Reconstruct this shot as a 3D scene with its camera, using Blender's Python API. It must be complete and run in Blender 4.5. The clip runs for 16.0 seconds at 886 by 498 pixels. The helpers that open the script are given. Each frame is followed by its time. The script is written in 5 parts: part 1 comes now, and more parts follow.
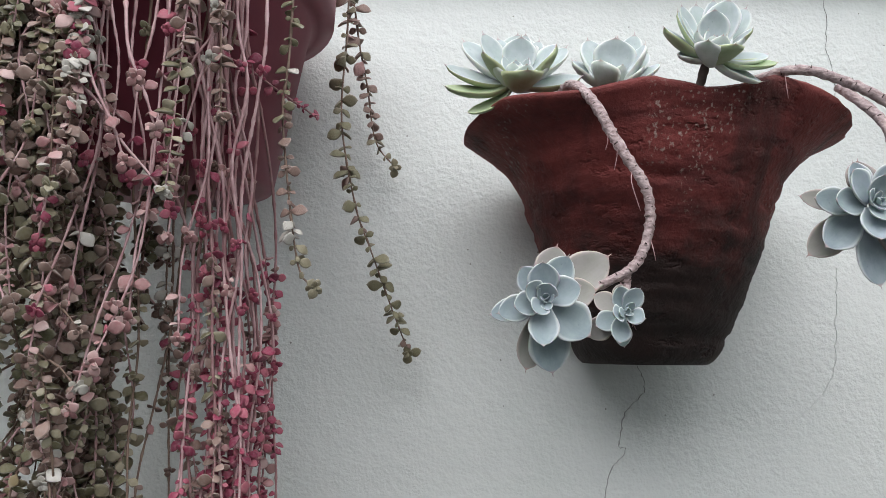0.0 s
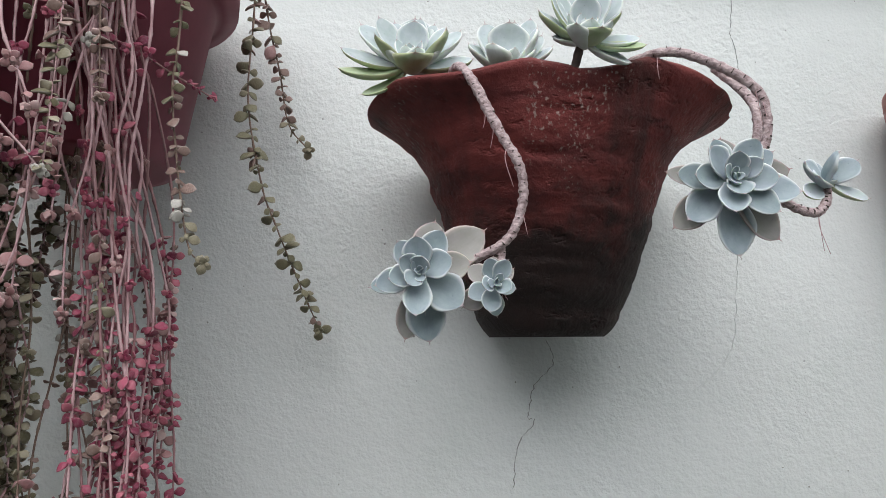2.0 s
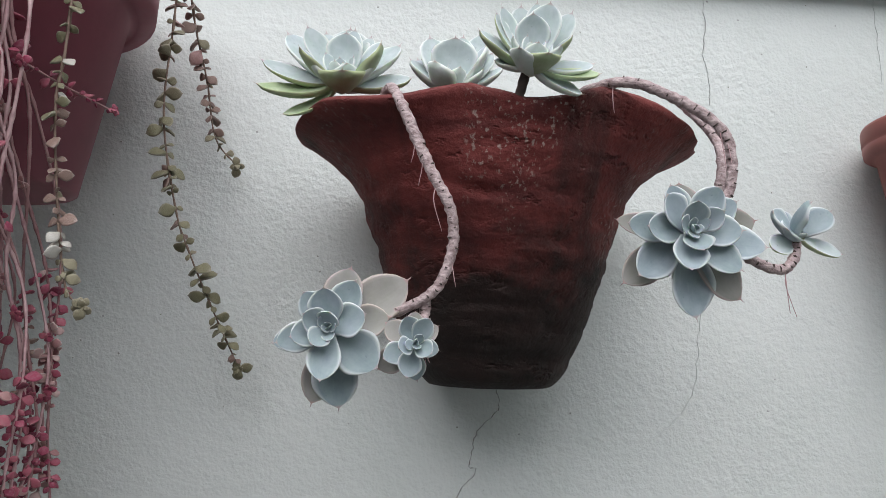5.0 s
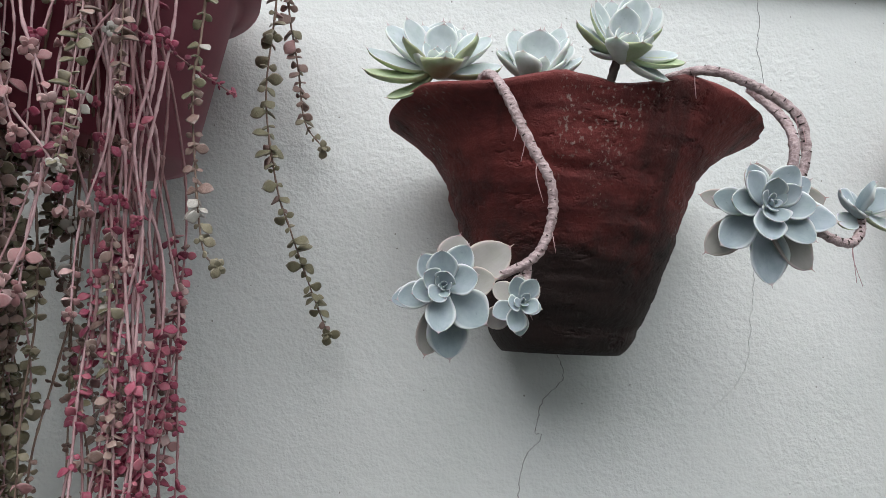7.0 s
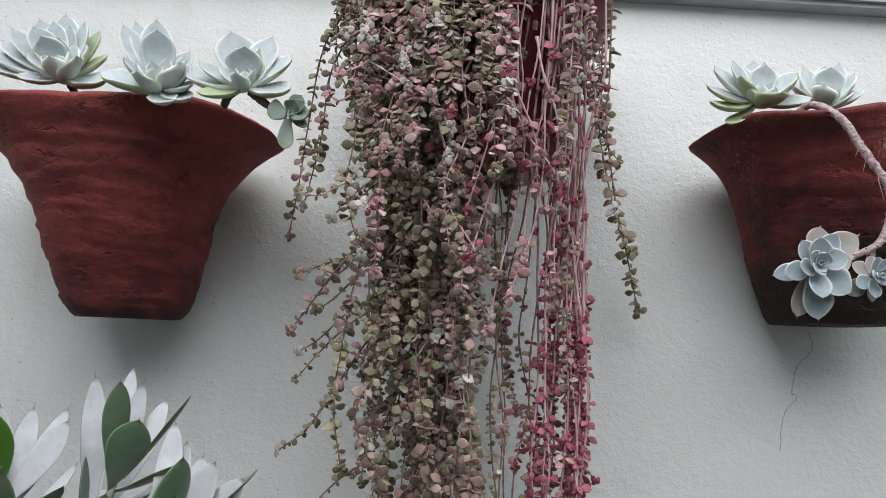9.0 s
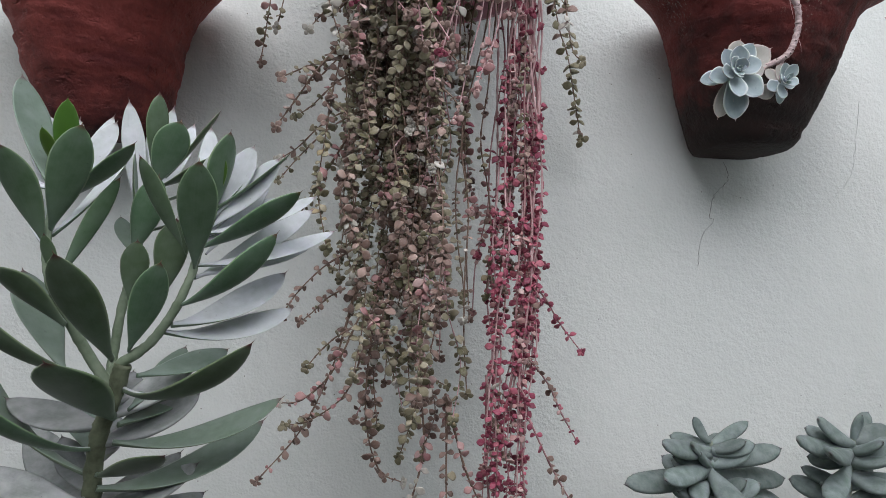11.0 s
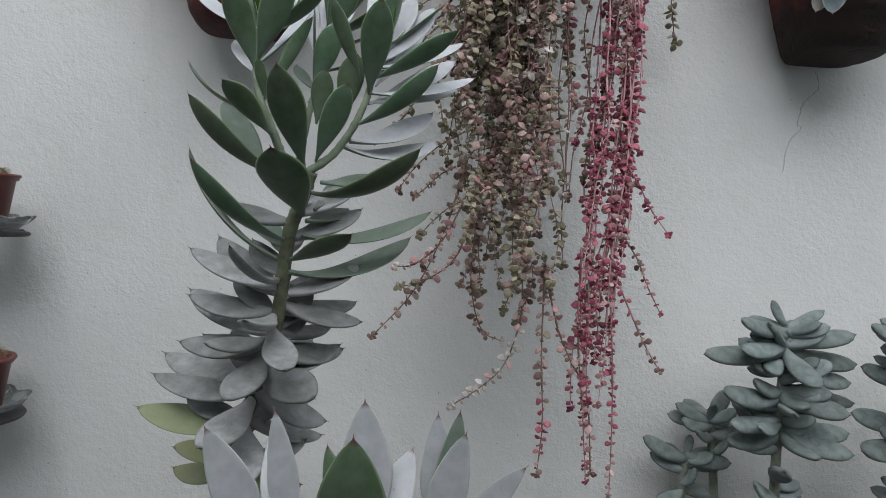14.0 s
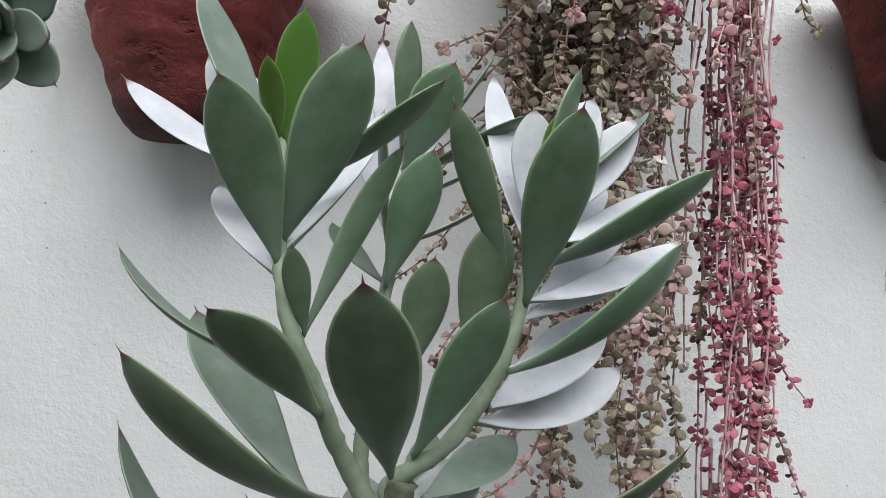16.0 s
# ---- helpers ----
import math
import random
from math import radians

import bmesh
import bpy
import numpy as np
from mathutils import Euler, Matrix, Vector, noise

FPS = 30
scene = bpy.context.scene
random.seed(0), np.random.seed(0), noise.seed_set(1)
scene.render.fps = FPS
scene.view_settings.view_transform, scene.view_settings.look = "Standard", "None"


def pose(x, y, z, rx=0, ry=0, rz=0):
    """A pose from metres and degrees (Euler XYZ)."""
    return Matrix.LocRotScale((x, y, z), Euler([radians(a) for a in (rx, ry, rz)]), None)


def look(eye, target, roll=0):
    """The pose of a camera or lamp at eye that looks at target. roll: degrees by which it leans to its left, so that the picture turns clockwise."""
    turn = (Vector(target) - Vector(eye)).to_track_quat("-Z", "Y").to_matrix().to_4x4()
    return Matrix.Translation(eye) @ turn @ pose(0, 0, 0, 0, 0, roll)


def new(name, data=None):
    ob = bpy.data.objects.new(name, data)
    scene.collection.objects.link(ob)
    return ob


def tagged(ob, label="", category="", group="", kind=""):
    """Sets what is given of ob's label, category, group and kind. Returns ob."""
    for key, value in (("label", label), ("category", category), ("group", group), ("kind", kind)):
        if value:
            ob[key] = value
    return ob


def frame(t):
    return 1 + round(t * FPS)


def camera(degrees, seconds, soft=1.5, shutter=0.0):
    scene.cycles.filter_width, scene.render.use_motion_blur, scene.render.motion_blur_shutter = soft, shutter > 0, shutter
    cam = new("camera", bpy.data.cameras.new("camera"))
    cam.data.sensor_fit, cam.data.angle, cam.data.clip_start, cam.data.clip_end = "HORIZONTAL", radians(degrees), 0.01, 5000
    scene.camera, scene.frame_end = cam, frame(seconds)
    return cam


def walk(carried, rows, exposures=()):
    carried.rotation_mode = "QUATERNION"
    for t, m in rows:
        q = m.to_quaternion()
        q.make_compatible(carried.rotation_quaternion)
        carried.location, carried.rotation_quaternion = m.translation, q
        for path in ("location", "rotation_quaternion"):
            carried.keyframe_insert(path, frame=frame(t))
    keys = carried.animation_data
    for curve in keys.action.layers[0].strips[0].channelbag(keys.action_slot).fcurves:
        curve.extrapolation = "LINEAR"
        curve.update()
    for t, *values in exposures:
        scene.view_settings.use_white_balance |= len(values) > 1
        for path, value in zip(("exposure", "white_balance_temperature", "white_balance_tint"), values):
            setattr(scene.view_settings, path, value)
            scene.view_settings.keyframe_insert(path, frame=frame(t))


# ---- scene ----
cam = camera(66.4, 16.0, soft=0.65)
PATH = [
    (0, (0.105, 0.015, 1.604), (0.161, 1.992, 1.896), 0.4),
    (0.5, (0.126, 0.011, 1.601), (0.168, 1.99, 1.89), 0.6),
    (1, (0.156, 0.005, 1.596), (0.249, 1.985, 1.867), -0.2),
    (1.5, (0.165, 0.0, 1.593), (0.267, 1.981, 1.853), -0.4),
    (2, (0.17, -0.005, 1.592), (0.292, 1.975, 1.852), -0.4),
    (2.5, (0.176, -0.01, 1.595), (0.307, 1.968, 1.862), -0.1),
    (3, (0.185, -0.009, 1.601), (0.323, 1.968, 1.869), 0.4),
    (3.5, (0.197, 0.014, 1.616), (0.373, 1.989, 1.883), 0.5),
    (4, (0.205, 0.04, 1.628), (0.37, 2.018, 1.874), 1.3),
    (4.2, (0.207, 0.044, 1.634), (0.362, 2.022, 1.887), 1.3),
    (6.3, (0.213, 0.047, 1.634), (0.437, 2.02, 1.87), 1.3),
    (6.5, (0.203, 0.039, 1.629), (0.397, 2.014, 1.875), 1.4),
    (7, (0.149, 0.01, 1.607), (0.294, 1.99, 1.85), 2.2),
    (7.5, (0.057, -0.028, 1.587), (0.154, 1.951, 1.861), 3.8),
    (8, (-0.045, -0.072, 1.578), (-0.015, 1.911, 1.84), 3.9),
    (8.5, (-0.109, -0.104, 1.578), (-0.086, 1.88, 1.825), 3.1),
    (9, (-0.166, -0.128, 1.558), (-0.093, 1.853, 1.822), 2.4),
    (9.5, (-0.198, -0.156, 1.504), (-0.024, 1.827, 1.699), 2.3),
    (10, (-0.209, -0.176, 1.463), (0.024, 1.808, 1.577), 1.8),
    (10.2, (-0.209, -0.18, 1.454), (0.064, 1.798, 1.564), 1.6),
    (12.3, (-0.199, -0.203, 1.376), (0.092, 1.775, 1.357), 1.6),
    (12.5, (-0.207, -0.209, 1.368), (0.059, 1.773, 1.344), 2.1),
    (13, (-0.202, -0.223, 1.345), (0.089, 1.755, 1.298), 1.3),
    (13.5, (-0.221, -0.248, 1.339), (-0.001, 1.739, 1.312), 2.2),
    (14, (-0.258, -0.26, 1.338), (-0.145, 1.735, 1.263), 3.3),
    (14.5, (-0.319, -0.171, 1.367), (-0.186, 1.824, 1.4), 2.9),
    (15, (-0.371, -0.075, 1.391), (-0.105, 1.904, 1.498), 0.7),
    (15.5, (-0.366, -0.035, 1.405), (-0.044, 1.935, 1.523), 0.7),
    (16, (-0.346, -0.002, 1.424), (-0.043, 1.97, 1.571), 0.9),
]

EXPOSURES = [(0.0, 1.54, 6550, 10), (4.2, 1.42, 6500, 10), (8.0, 1.50, 6550, 11), (9.0, 1.52, 6550, 12), (10.2, 1.60, 6500, 11), (12.3, 1.46, 6450, 13), (14.0, 1.46, 6450, 13), (14.5, 1.62, 6500, 14), (15.3, 1.74, 6500, 14), (16.0, 2.02, 6550, 14)]
walk(cam, [(t, look(eye, target, roll)) for t, eye, target, roll in PATH], EXPOSURES)

# ---- light: a bright overcast sky, seen past the camera ----
world = bpy.data.worlds.new("sky")
scene.world = world
world.use_nodes = True
wn, wl = world.node_tree.nodes, world.node_tree.links
sky = wn.new("ShaderNodeTexSky")
sky.sky_type, sky.sun_disc = "NISHITA", False
sky.sun_elevation, sky.sun_rotation = radians(62), radians(200)
sky.dust_density, sky.air_density = 1.0, 1.0
grey = wn.new("ShaderNodeHueSaturation")
grey.inputs["Saturation"].default_value = 0.35
wl.new(sky.outputs[0], grey.inputs["Color"])
wl.new(grey.outputs[0], wn["Background"].inputs["Color"])
wn["Background"].inputs["Strength"].default_value = 0.100
sun = new("sun", bpy.data.lights.new("sun", "SUN"))
sun.data.energy, sun.data.angle, sun.data.color = 0.98, radians(66), (0.99, 0.98, 1.0)
sun.matrix_world = look((-0.12, -2.2, 1.75), (0, 0, 0))


# ---- materials ----
def material(name, rough=0.6, metal=0.0, spec=0.4):
    m = bpy.data.materials.new(name)
    m.use_nodes = True
    b = m.node_tree.nodes["Principled BSDF"]
    b.inputs["Roughness"].default_value = rough
    b.inputs["Metallic"].default_value = metal
    b.inputs["Specular IOR Level"].default_value = spec
    return m, m.node_tree.nodes, m.node_tree.links, b


def coords(n, l, scale, kind="Object"):
    tc, mp = n.new("ShaderNodeTexCoord"), n.new("ShaderNodeMapping")
    mp.inputs["Scale"].default_value = scale if isinstance(scale, tuple) else (scale,) * 3
    l.new(tc.outputs[kind], mp.inputs["Vector"])
    return mp.outputs[0]


def noise_tex(n, l, scale, detail=4.0, rough=0.6, kind="Object", stretch=(1, 1, 1)):
    t = n.new("ShaderNodeTexNoise")
    t.inputs["Scale"].default_value, t.inputs["Detail"].default_value, t.inputs["Roughness"].default_value = scale, detail, rough
    l.new(coords(n, l, stretch, kind), t.inputs["Vector"])
    return t.outputs["Fac"]


def ramp(n, l, fac, stops):
    r = n.new("ShaderNodeValToRGB")
    while len(r.color_ramp.elements) < len(stops):
        r.color_ramp.elements.new(0.5)
    for e, (p, c) in zip(r.color_ramp.elements, stops):
        e.position, e.color = p, (*c, 1) if len(c) == 3 else c
    l.new(fac, r.inputs[0])
    return r.outputs[0]


def grey_ramp(n, l, fac, lo, hi):
    return ramp(n, l, fac, [(lo, (0, 0, 0)), (hi, (1, 1, 1))])


def mix(n, l, fac, a, b, mode="MIX"):
    x = n.new("ShaderNodeMix")
    x.data_type, x.blend_type = "RGBA", mode
    for sock, v in ((x.inputs[0], fac), (x.inputs[6], a), (x.inputs[7], b)):
        if isinstance(v, (int, float)):
            sock.default_value = v
        elif isinstance(v, tuple):
            sock.default_value = (*v, 1)
        else:
            l.new(v, sock)
    return x.outputs[2]


def math_node(n, l, op, a, b=0.0):
    x = n.new("ShaderNodeMath")
    x.operation = op
    for sock, v in zip(x.inputs, (a, b)):
        if isinstance(v, (int, float)):
            sock.default_value = v
        else:
            l.new(v, sock)
    return x.outputs[0]


def bump(n, l, b, height, strength, dist):
    x = n.new("ShaderNodeBump")
    x.inputs["Strength"].default_value, x.inputs["Distance"].default_value = strength, dist
    l.new(height, x.inputs["Height"])
    l.new(x.outputs[0], b.inputs["Normal"])


def wall_paint():
    m, n, l, b = material("mint wall paint", 0.75, spec=0.25)
    big = noise_tex(n, l, 3.0, 5)
    mid = noise_tex(n, l, 22.0, 4)
    c = ramp(n, l, big, [(0.3, (0.665, 0.692, 0.66)), (0.7, (0.73, 0.752, 0.72))])
    c = mix(n, l, math_node(n, l, "MULTIPLY", grey_ramp(n, l, mid, 0.5, 0.8), 0.25), c, (0.56, 0.62, 0.56))
    dust = grey_ramp(n, l, noise_tex(n, l, 2.2, 6, 0.7, stretch=(3, 1, 0.7)), 0.58, 0.75)
    c = mix(n, l, math_node(n, l, "MULTIPLY", dust, 0.22), c, (0.42, 0.45, 0.38))
    # small dark fly specks and pits
    v = n.new("ShaderNodeTexVoronoi")
    v.inputs["Scale"].default_value = 52.0
    l.new(coords(n, l, (1, 1, 1)), v.inputs["Vector"])
    dot = math_node(n, l, "LESS_THAN", v.outputs["Distance"], 0.045)
    some = math_node(n, l, "GREATER_THAN", noise_tex(n, l, 9.0, 2), 0.48)
    c = mix(n, l, math_node(n, l, "MULTIPLY", math_node(n, l, "MULTIPLY", dot, some), 0.75), c, (0.12, 0.11, 0.09))
    l.new(c, b.inputs["Base Color"])
    rough_spots = grey_ramp(n, l, noise_tex(n, l, 4.0, 3), 0.35, 0.65)
    grain = math_node(n, l, "MULTIPLY", noise_tex(n, l, 150.0, 3, 0.55), math_node(n, l, "ADD", math_node(n, l, "MULTIPLY", rough_spots, 1.1), 0.35))
    h = math_node(n, l, "ADD", grain, math_node(n, l, "MULTIPLY", noise_tex(n, l, 45.0, 3), 1.3))
    h = math_node(n, l, "ADD", h, math_node(n, l, "MULTIPLY", noise_tex(n, l, 330.0, 2, 0.5), 0.45))
    bump(n, l, b, h, 0.55, 0.0026)
    return m


def terracotta(name, red, brown, dark, foot, streaks):
    """Fired clay, smeared and stained; dark algae from the foot up to the height foot (0 to 1 of the pot)."""
    m, n, l, b = material(name, 0.7, spec=0.18)
    fine = noise_tex(n, l, 120.0, 5, 0.65)
    smear = noise_tex(n, l, 16.0, 5, 0.6, stretch=(0.6, 0.6, 2.2))
    c = ramp(n, l, smear, [(0.32, brown), (0.5, red), (0.72, tuple(min(1, 1.35 * v) for v in red))])
    c = mix(n, l, math_node(n, l, "MULTIPLY", grey_ramp(n, l, fine, 0.45, 0.75), 0.35), c, tuple(0.5 * v for v in brown))
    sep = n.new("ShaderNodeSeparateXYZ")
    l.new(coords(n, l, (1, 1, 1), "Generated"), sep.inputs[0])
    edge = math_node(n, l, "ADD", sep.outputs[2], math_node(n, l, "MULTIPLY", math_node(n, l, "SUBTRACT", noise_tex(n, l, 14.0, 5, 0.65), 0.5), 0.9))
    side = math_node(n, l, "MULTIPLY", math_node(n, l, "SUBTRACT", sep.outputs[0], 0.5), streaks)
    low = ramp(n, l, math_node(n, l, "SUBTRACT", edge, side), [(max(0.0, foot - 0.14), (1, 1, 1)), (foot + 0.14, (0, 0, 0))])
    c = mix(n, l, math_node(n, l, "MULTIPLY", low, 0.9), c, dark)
    # lime bloom and dark damp in vertical runs
    if streaks > 0:
        damp = grey_ramp(n, l, noise_tex(n, l, 8.0, 4, 0.6, stretch=(2.4, 1, 0.35)), 0.50, 0.64)
        c = mix(n, l, math_node(n, l, "MULTIPLY", damp, 0.62), c, dark)
        lime = grey_ramp(n, l, noise_tex(n, l, 330.0, 4, 0.6, stretch=(1, 1, 0.7)), 0.57, 0.65)
        band = grey_ramp(n, l, noise_tex(n, l, 9.0, 2, stretch=(1.8, 1, 0.4)), 0.50, 0.62)
        c = mix(n, l, math_node(n, l, "MULTIPLY", math_node(n, l, "MULTIPLY", lime, band), math_node(n, l, "MULTIPLY", grey_ramp(n, l, sep.outputs[2], 0.30, 0.55), 0.5)), c, (0.45, 0.40, 0.35))
    # light caught by the rolled lip, painted as a patchy lighter clay tone
    lip_light = math_node(n, l, "MULTIPLY", grey_ramp(n, l, sep.outputs[2], 0.925, 0.975), grey_ramp(n, l, noise_tex(n, l, 28.0, 4, 0.6), 0.36, 0.60))
    c = mix(n, l, math_node(n, l, "MULTIPLY", lip_light, 0.65), c, tuple(min(1.0, 1.55 * v + 0.02) for v in red))
    pit = grey_ramp(n, l, noise_tex(n, l, 52.0, 4, 0.6, stretch=(0.8, 0.8, 1.3)), 0.30, 0.42)
    c = mix(n, l, math_node(n, l, "MULTIPLY", math_node(n, l, "SUBTRACT", 1.0, pit), 0.3), c, tuple(0.4 * v for v in brown))
    l.new(c, b.inputs["Base Color"])
    h = math_node(n, l, "ADD", math_node(n, l, "MULTIPLY", fine, 1.2), math_node(n, l, "MULTIPLY", pit, 1.0))
    bump(n, l, b, h, 0.7, 0.0035)
    return m


def leaf_material(name, body, pale, edge, rough=0.5, wax=0.5, tip=None, vary=0.12, rim=(0.91, 1.0), stalk=0.35, hue=0.03):
    """A succulent leaf: waxy bloom in patches, a lighter or redder margin and tip, each leaf a little different."""
    m, n, l, b = material(name, rough, spec=0.35)
    info = n.new("ShaderNodeObjectInfo")
    uv = n.new("ShaderNodeUVMap")
    sep = n.new("ShaderNodeSeparateXYZ")
    l.new(uv.outputs[0], sep.inputs[0])
    across = math_node(n, l, "ABSOLUTE", math_node(n, l, "SUBTRACT", math_node(n, l, "MULTIPLY", sep.outputs[0], 2.0), 1.0))
    patch = noise_tex(n, l, 90.0, 4, 0.6)
    c = mix(n, l, math_node(n, l, "MULTIPLY", grey_ramp(n, l, patch, 0.3, 0.75), wax), body, pale)
    c = mix(n, l, math_node(n, l, "MULTIPLY", grey_ramp(n, l, across, *rim), 0.85), c, edge)
    if tip:
        c = mix(n, l, math_node(n, l, "MULTIPLY", grey_ramp(n, l, sep.outputs[1], 0.955, 0.99), 0.85), c, tip)
    # faint veins along the leaf, and a paler foot
    stretch = n.new("ShaderNodeVectorMath")
    stretch.operation = "MULTIPLY"
    stretch.inputs[1].default_value = (22.0, 1.6, 1.0)
    l.new(uv.outputs[0], stretch.inputs[0])
    vein = n.new("ShaderNodeTexNoise")
    vein.inputs["Scale"].default_value = 1.0
    vein.inputs["Detail"].default_value = 3.0
    l.new(stretch.outputs[0], vein.inputs["Vector"])
    c = mix(n, l, math_node(n, l, "MULTIPLY", grey_ramp(n, l, vein.outputs[0], 0.42, 0.72), 0.12), c, pale)
    foot = math_node(n, l, "SUBTRACT", 1.0, grey_ramp(n, l, sep.outputs[1], 0.0, 0.45))
    c = mix(n, l, math_node(n, l, "MULTIPLY", foot, stalk), c, pale)
    hs = n.new("ShaderNodeHueSaturation")
    l.new(c, hs.inputs["Color"])
    l.new(math_node(n, l, "ADD", math_node(n, l, "MULTIPLY", info.outputs["Random"], 2 * vary), 1.0 - vary), hs.inputs["Value"])
    l.new(math_node(n, l, "ADD", math_node(n, l, "MULTIPLY", info.outputs["Random"], hue), 0.515 - hue), hs.inputs["Hue"])
    scar = grey_ramp(n, l, noise_tex(n, l, 330.0, 3, 0.5), 0.70, 0.74)
    c = mix(n, l, math_node(n, l, "MULTIPLY", scar, 0.35), hs.outputs[0], tuple(0.45 * v for v in body))
    l.new(c, b.inputs["Base Color"])
    l.new(math_node(n, l, "ADD", math_node(n, l, "MULTIPLY", patch, 0.2), rough - 0.1), b.inputs["Roughness"])
    b.inputs["Subsurface Weight"].default_value = 0.12
    b.inputs["Subsurface Radius"].default_value = (0.3, 0.5, 0.2)
    b.inputs["Subsurface Scale"].default_value = 0.004
    bump(n, l, b, patch, 0.12, 0.001)
    return m


def vine_material(name, stops, rough=0.55, frost=0.34):
    """Small fleshy leaves, each one (each island) with a colour of its own, frosted along the margin."""
    m, n, l, b = material(name, rough, spec=0.3)
    g = n.new("ShaderNodeNewGeometry")
    c = ramp(n, l, g.outputs["Random Per Island"], stops)
    fine = noise_tex(n, l, 500.0, 3)
    c = mix(n, l, math_node(n, l, "MULTIPLY", grey_ramp(n, l, fine, 0.4, 0.75), 0.25), c, (0.36, 0.33, 0.30))
    uv = n.new("ShaderNodeUVMap")
    sep = n.new("ShaderNodeSeparateXYZ")
    l.new(uv.outputs[0], sep.inputs[0])
    across = math_node(n, l, "ABSOLUTE", math_node(n, l, "SUBTRACT", math_node(n, l, "MULTIPLY", sep.outputs[0], 2.0), 1.0))
    rim = math_node(n, l, "MAXIMUM", grey_ramp(n, l, across, 0.80, 1.0), grey_ramp(n, l, sep.outputs[1], 0.80, 1.0))
    c = mix(n, l, math_node(n, l, "MULTIPLY", rim, frost), c, (0.62, 0.57, 0.52))
    l.new(c, b.inputs["Base Color"])
    bump(n, l, b, fine, 0.3, 0.0008)
    return m


def plain_material(name, a, c2, rough, scale=40.0, height=0.2, dist=0.001, spec=0.4, stretch=(1, 1, 1)):
    m, n, l, b = material(name, rough, spec=spec)
    f = noise_tex(n, l, scale, 5, 0.6, stretch=stretch)
    l.new(ramp(n, l, f, [(0.3, a), (0.7, c2)]), b.inputs["Base Color"])
    bump(n, l, b, f, height, dist)
    return m


WALL = wall_paint()
RED_CLAY = terracotta("red clay", (0.240, 0.056, 0.048), (0.130, 0.031, 0.030), (0.034, 0.018, 0.020), 0.14, 0.0)
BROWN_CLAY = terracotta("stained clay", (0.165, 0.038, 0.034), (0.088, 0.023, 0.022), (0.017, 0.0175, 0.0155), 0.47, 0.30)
PURPLE = plain_material("maroon plastic", (0.22, 0.047, 0.072), (0.27, 0.062, 0.090), 0.45, 30, 0.1)
PLASTIC_BROWN = plain_material("brown plastic", (0.16, 0.045, 0.04), (0.20, 0.06, 0.05), 0.4, 30, 0.1)
PLASTIC_RED = plain_material("terracotta plastic", (0.23, 0.065, 0.055), (0.28, 0.085, 0.07), 0.5, 30, 0.1)
SOIL = plain_material("soil", (0.02, 0.013, 0.01), (0.06, 0.04, 0.03), 0.95, 120, 1.0, 0.004)
CRACK = plain_material("crack shadow", (0.16, 0.16, 0.145), (0.40, 0.41, 0.38), 0.95, 200)
FAINT_CRACK = plain_material("faint crack", (0.40, 0.42, 0.39), (0.54, 0.56, 0.53), 0.95, 200)
LEDGE = plain_material("grey ledge paint", (0.30, 0.33, 0.35), (0.36, 0.39, 0.41), 0.7, 20)
CONCRETE = plain_material("damp dark soil and concrete", (0.05, 0.045, 0.04), (0.10, 0.09, 0.085), 0.9, 6, 0.4, 0.01)
WOODY = plain_material("scarred woody stem", (0.24, 0.16, 0.155), (0.66, 0.53, 0.52), 0.75, 190, 1.0, 0.003, stretch=(1, 1, 1.5))
DARK_STEM = plain_material("dark stem", (0.05, 0.035, 0.03), (0.12, 0.09, 0.075), 0.8, 120, 0.6)
GREEN_STEM = plain_material("green stem", (0.12, 0.165, 0.10), (0.25, 0.30, 0.215), 0.6, 90, 0.4)
PALE_STEM = plain_material("pale green stem", (0.13, 0.155, 0.115), (0.27, 0.295, 0.24), 0.65, 90, 0.4)
OLIVE_STEM = plain_material("olive stem", (0.06, 0.07, 0.04), (0.17, 0.19, 0.12), 0.7, 110, 0.6)
PINK_STEM = plain_material("pink vine stem", (0.38, 0.205, 0.21), (0.62, 0.43, 0.43), 0.5, 90, 0.3)
RED_STEM = plain_material("crimson vine stem", (0.27, 0.13, 0.135), (0.44, 0.265, 0.26), 0.5, 90, 0.3)
BROWN_STEM = plain_material("brown vine stem", (0.13, 0.08, 0.06), (0.27, 0.19, 0.14), 0.6, 90, 0.3)
ROSETTE = leaf_material("glaucous rosette leaf", (0.258, 0.328, 0.346), (0.430, 0.494, 0.516), (0.76, 0.79, 0.77), 0.6, 0.75, (0.50, 0.38, 0.36), rim=(0.74, 0.95))
ROSETTE_GREEN = leaf_material("green rosette leaf", (0.31, 0.385, 0.20), (0.50, 0.56, 0.42), (0.54, 0.58, 0.34), 0.55, 0.65, (0.45, 0.35, 0.3), rim=(0.74, 0.95))
ROSETTE_UNDER = leaf_material("rosette leaf back", (0.47, 0.535, 0.46), (0.70, 0.735, 0.725), (0.80, 0.82, 0.74), 0.55, 0.8, (0.45, 0.35, 0.3), rim=(0.74, 0.95))
ROSETTE_PALE = leaf_material("pale rosette leaf", (0.40, 0.475, 0.465), (0.61, 0.66, 0.665), (0.82, 0.84, 0.80), 0.6, 0.75, (0.50, 0.38, 0.36), rim=(0.74, 0.95))
ROSETTE_OLD = leaf_material("old pinkish rosette leaf", (0.29, 0.285, 0.25), (0.42, 0.395, 0.375), (0.54, 0.45, 0.41), 0.5, 0.6, (0.45, 0.28, 0.26), rim=(0.74, 0.95))
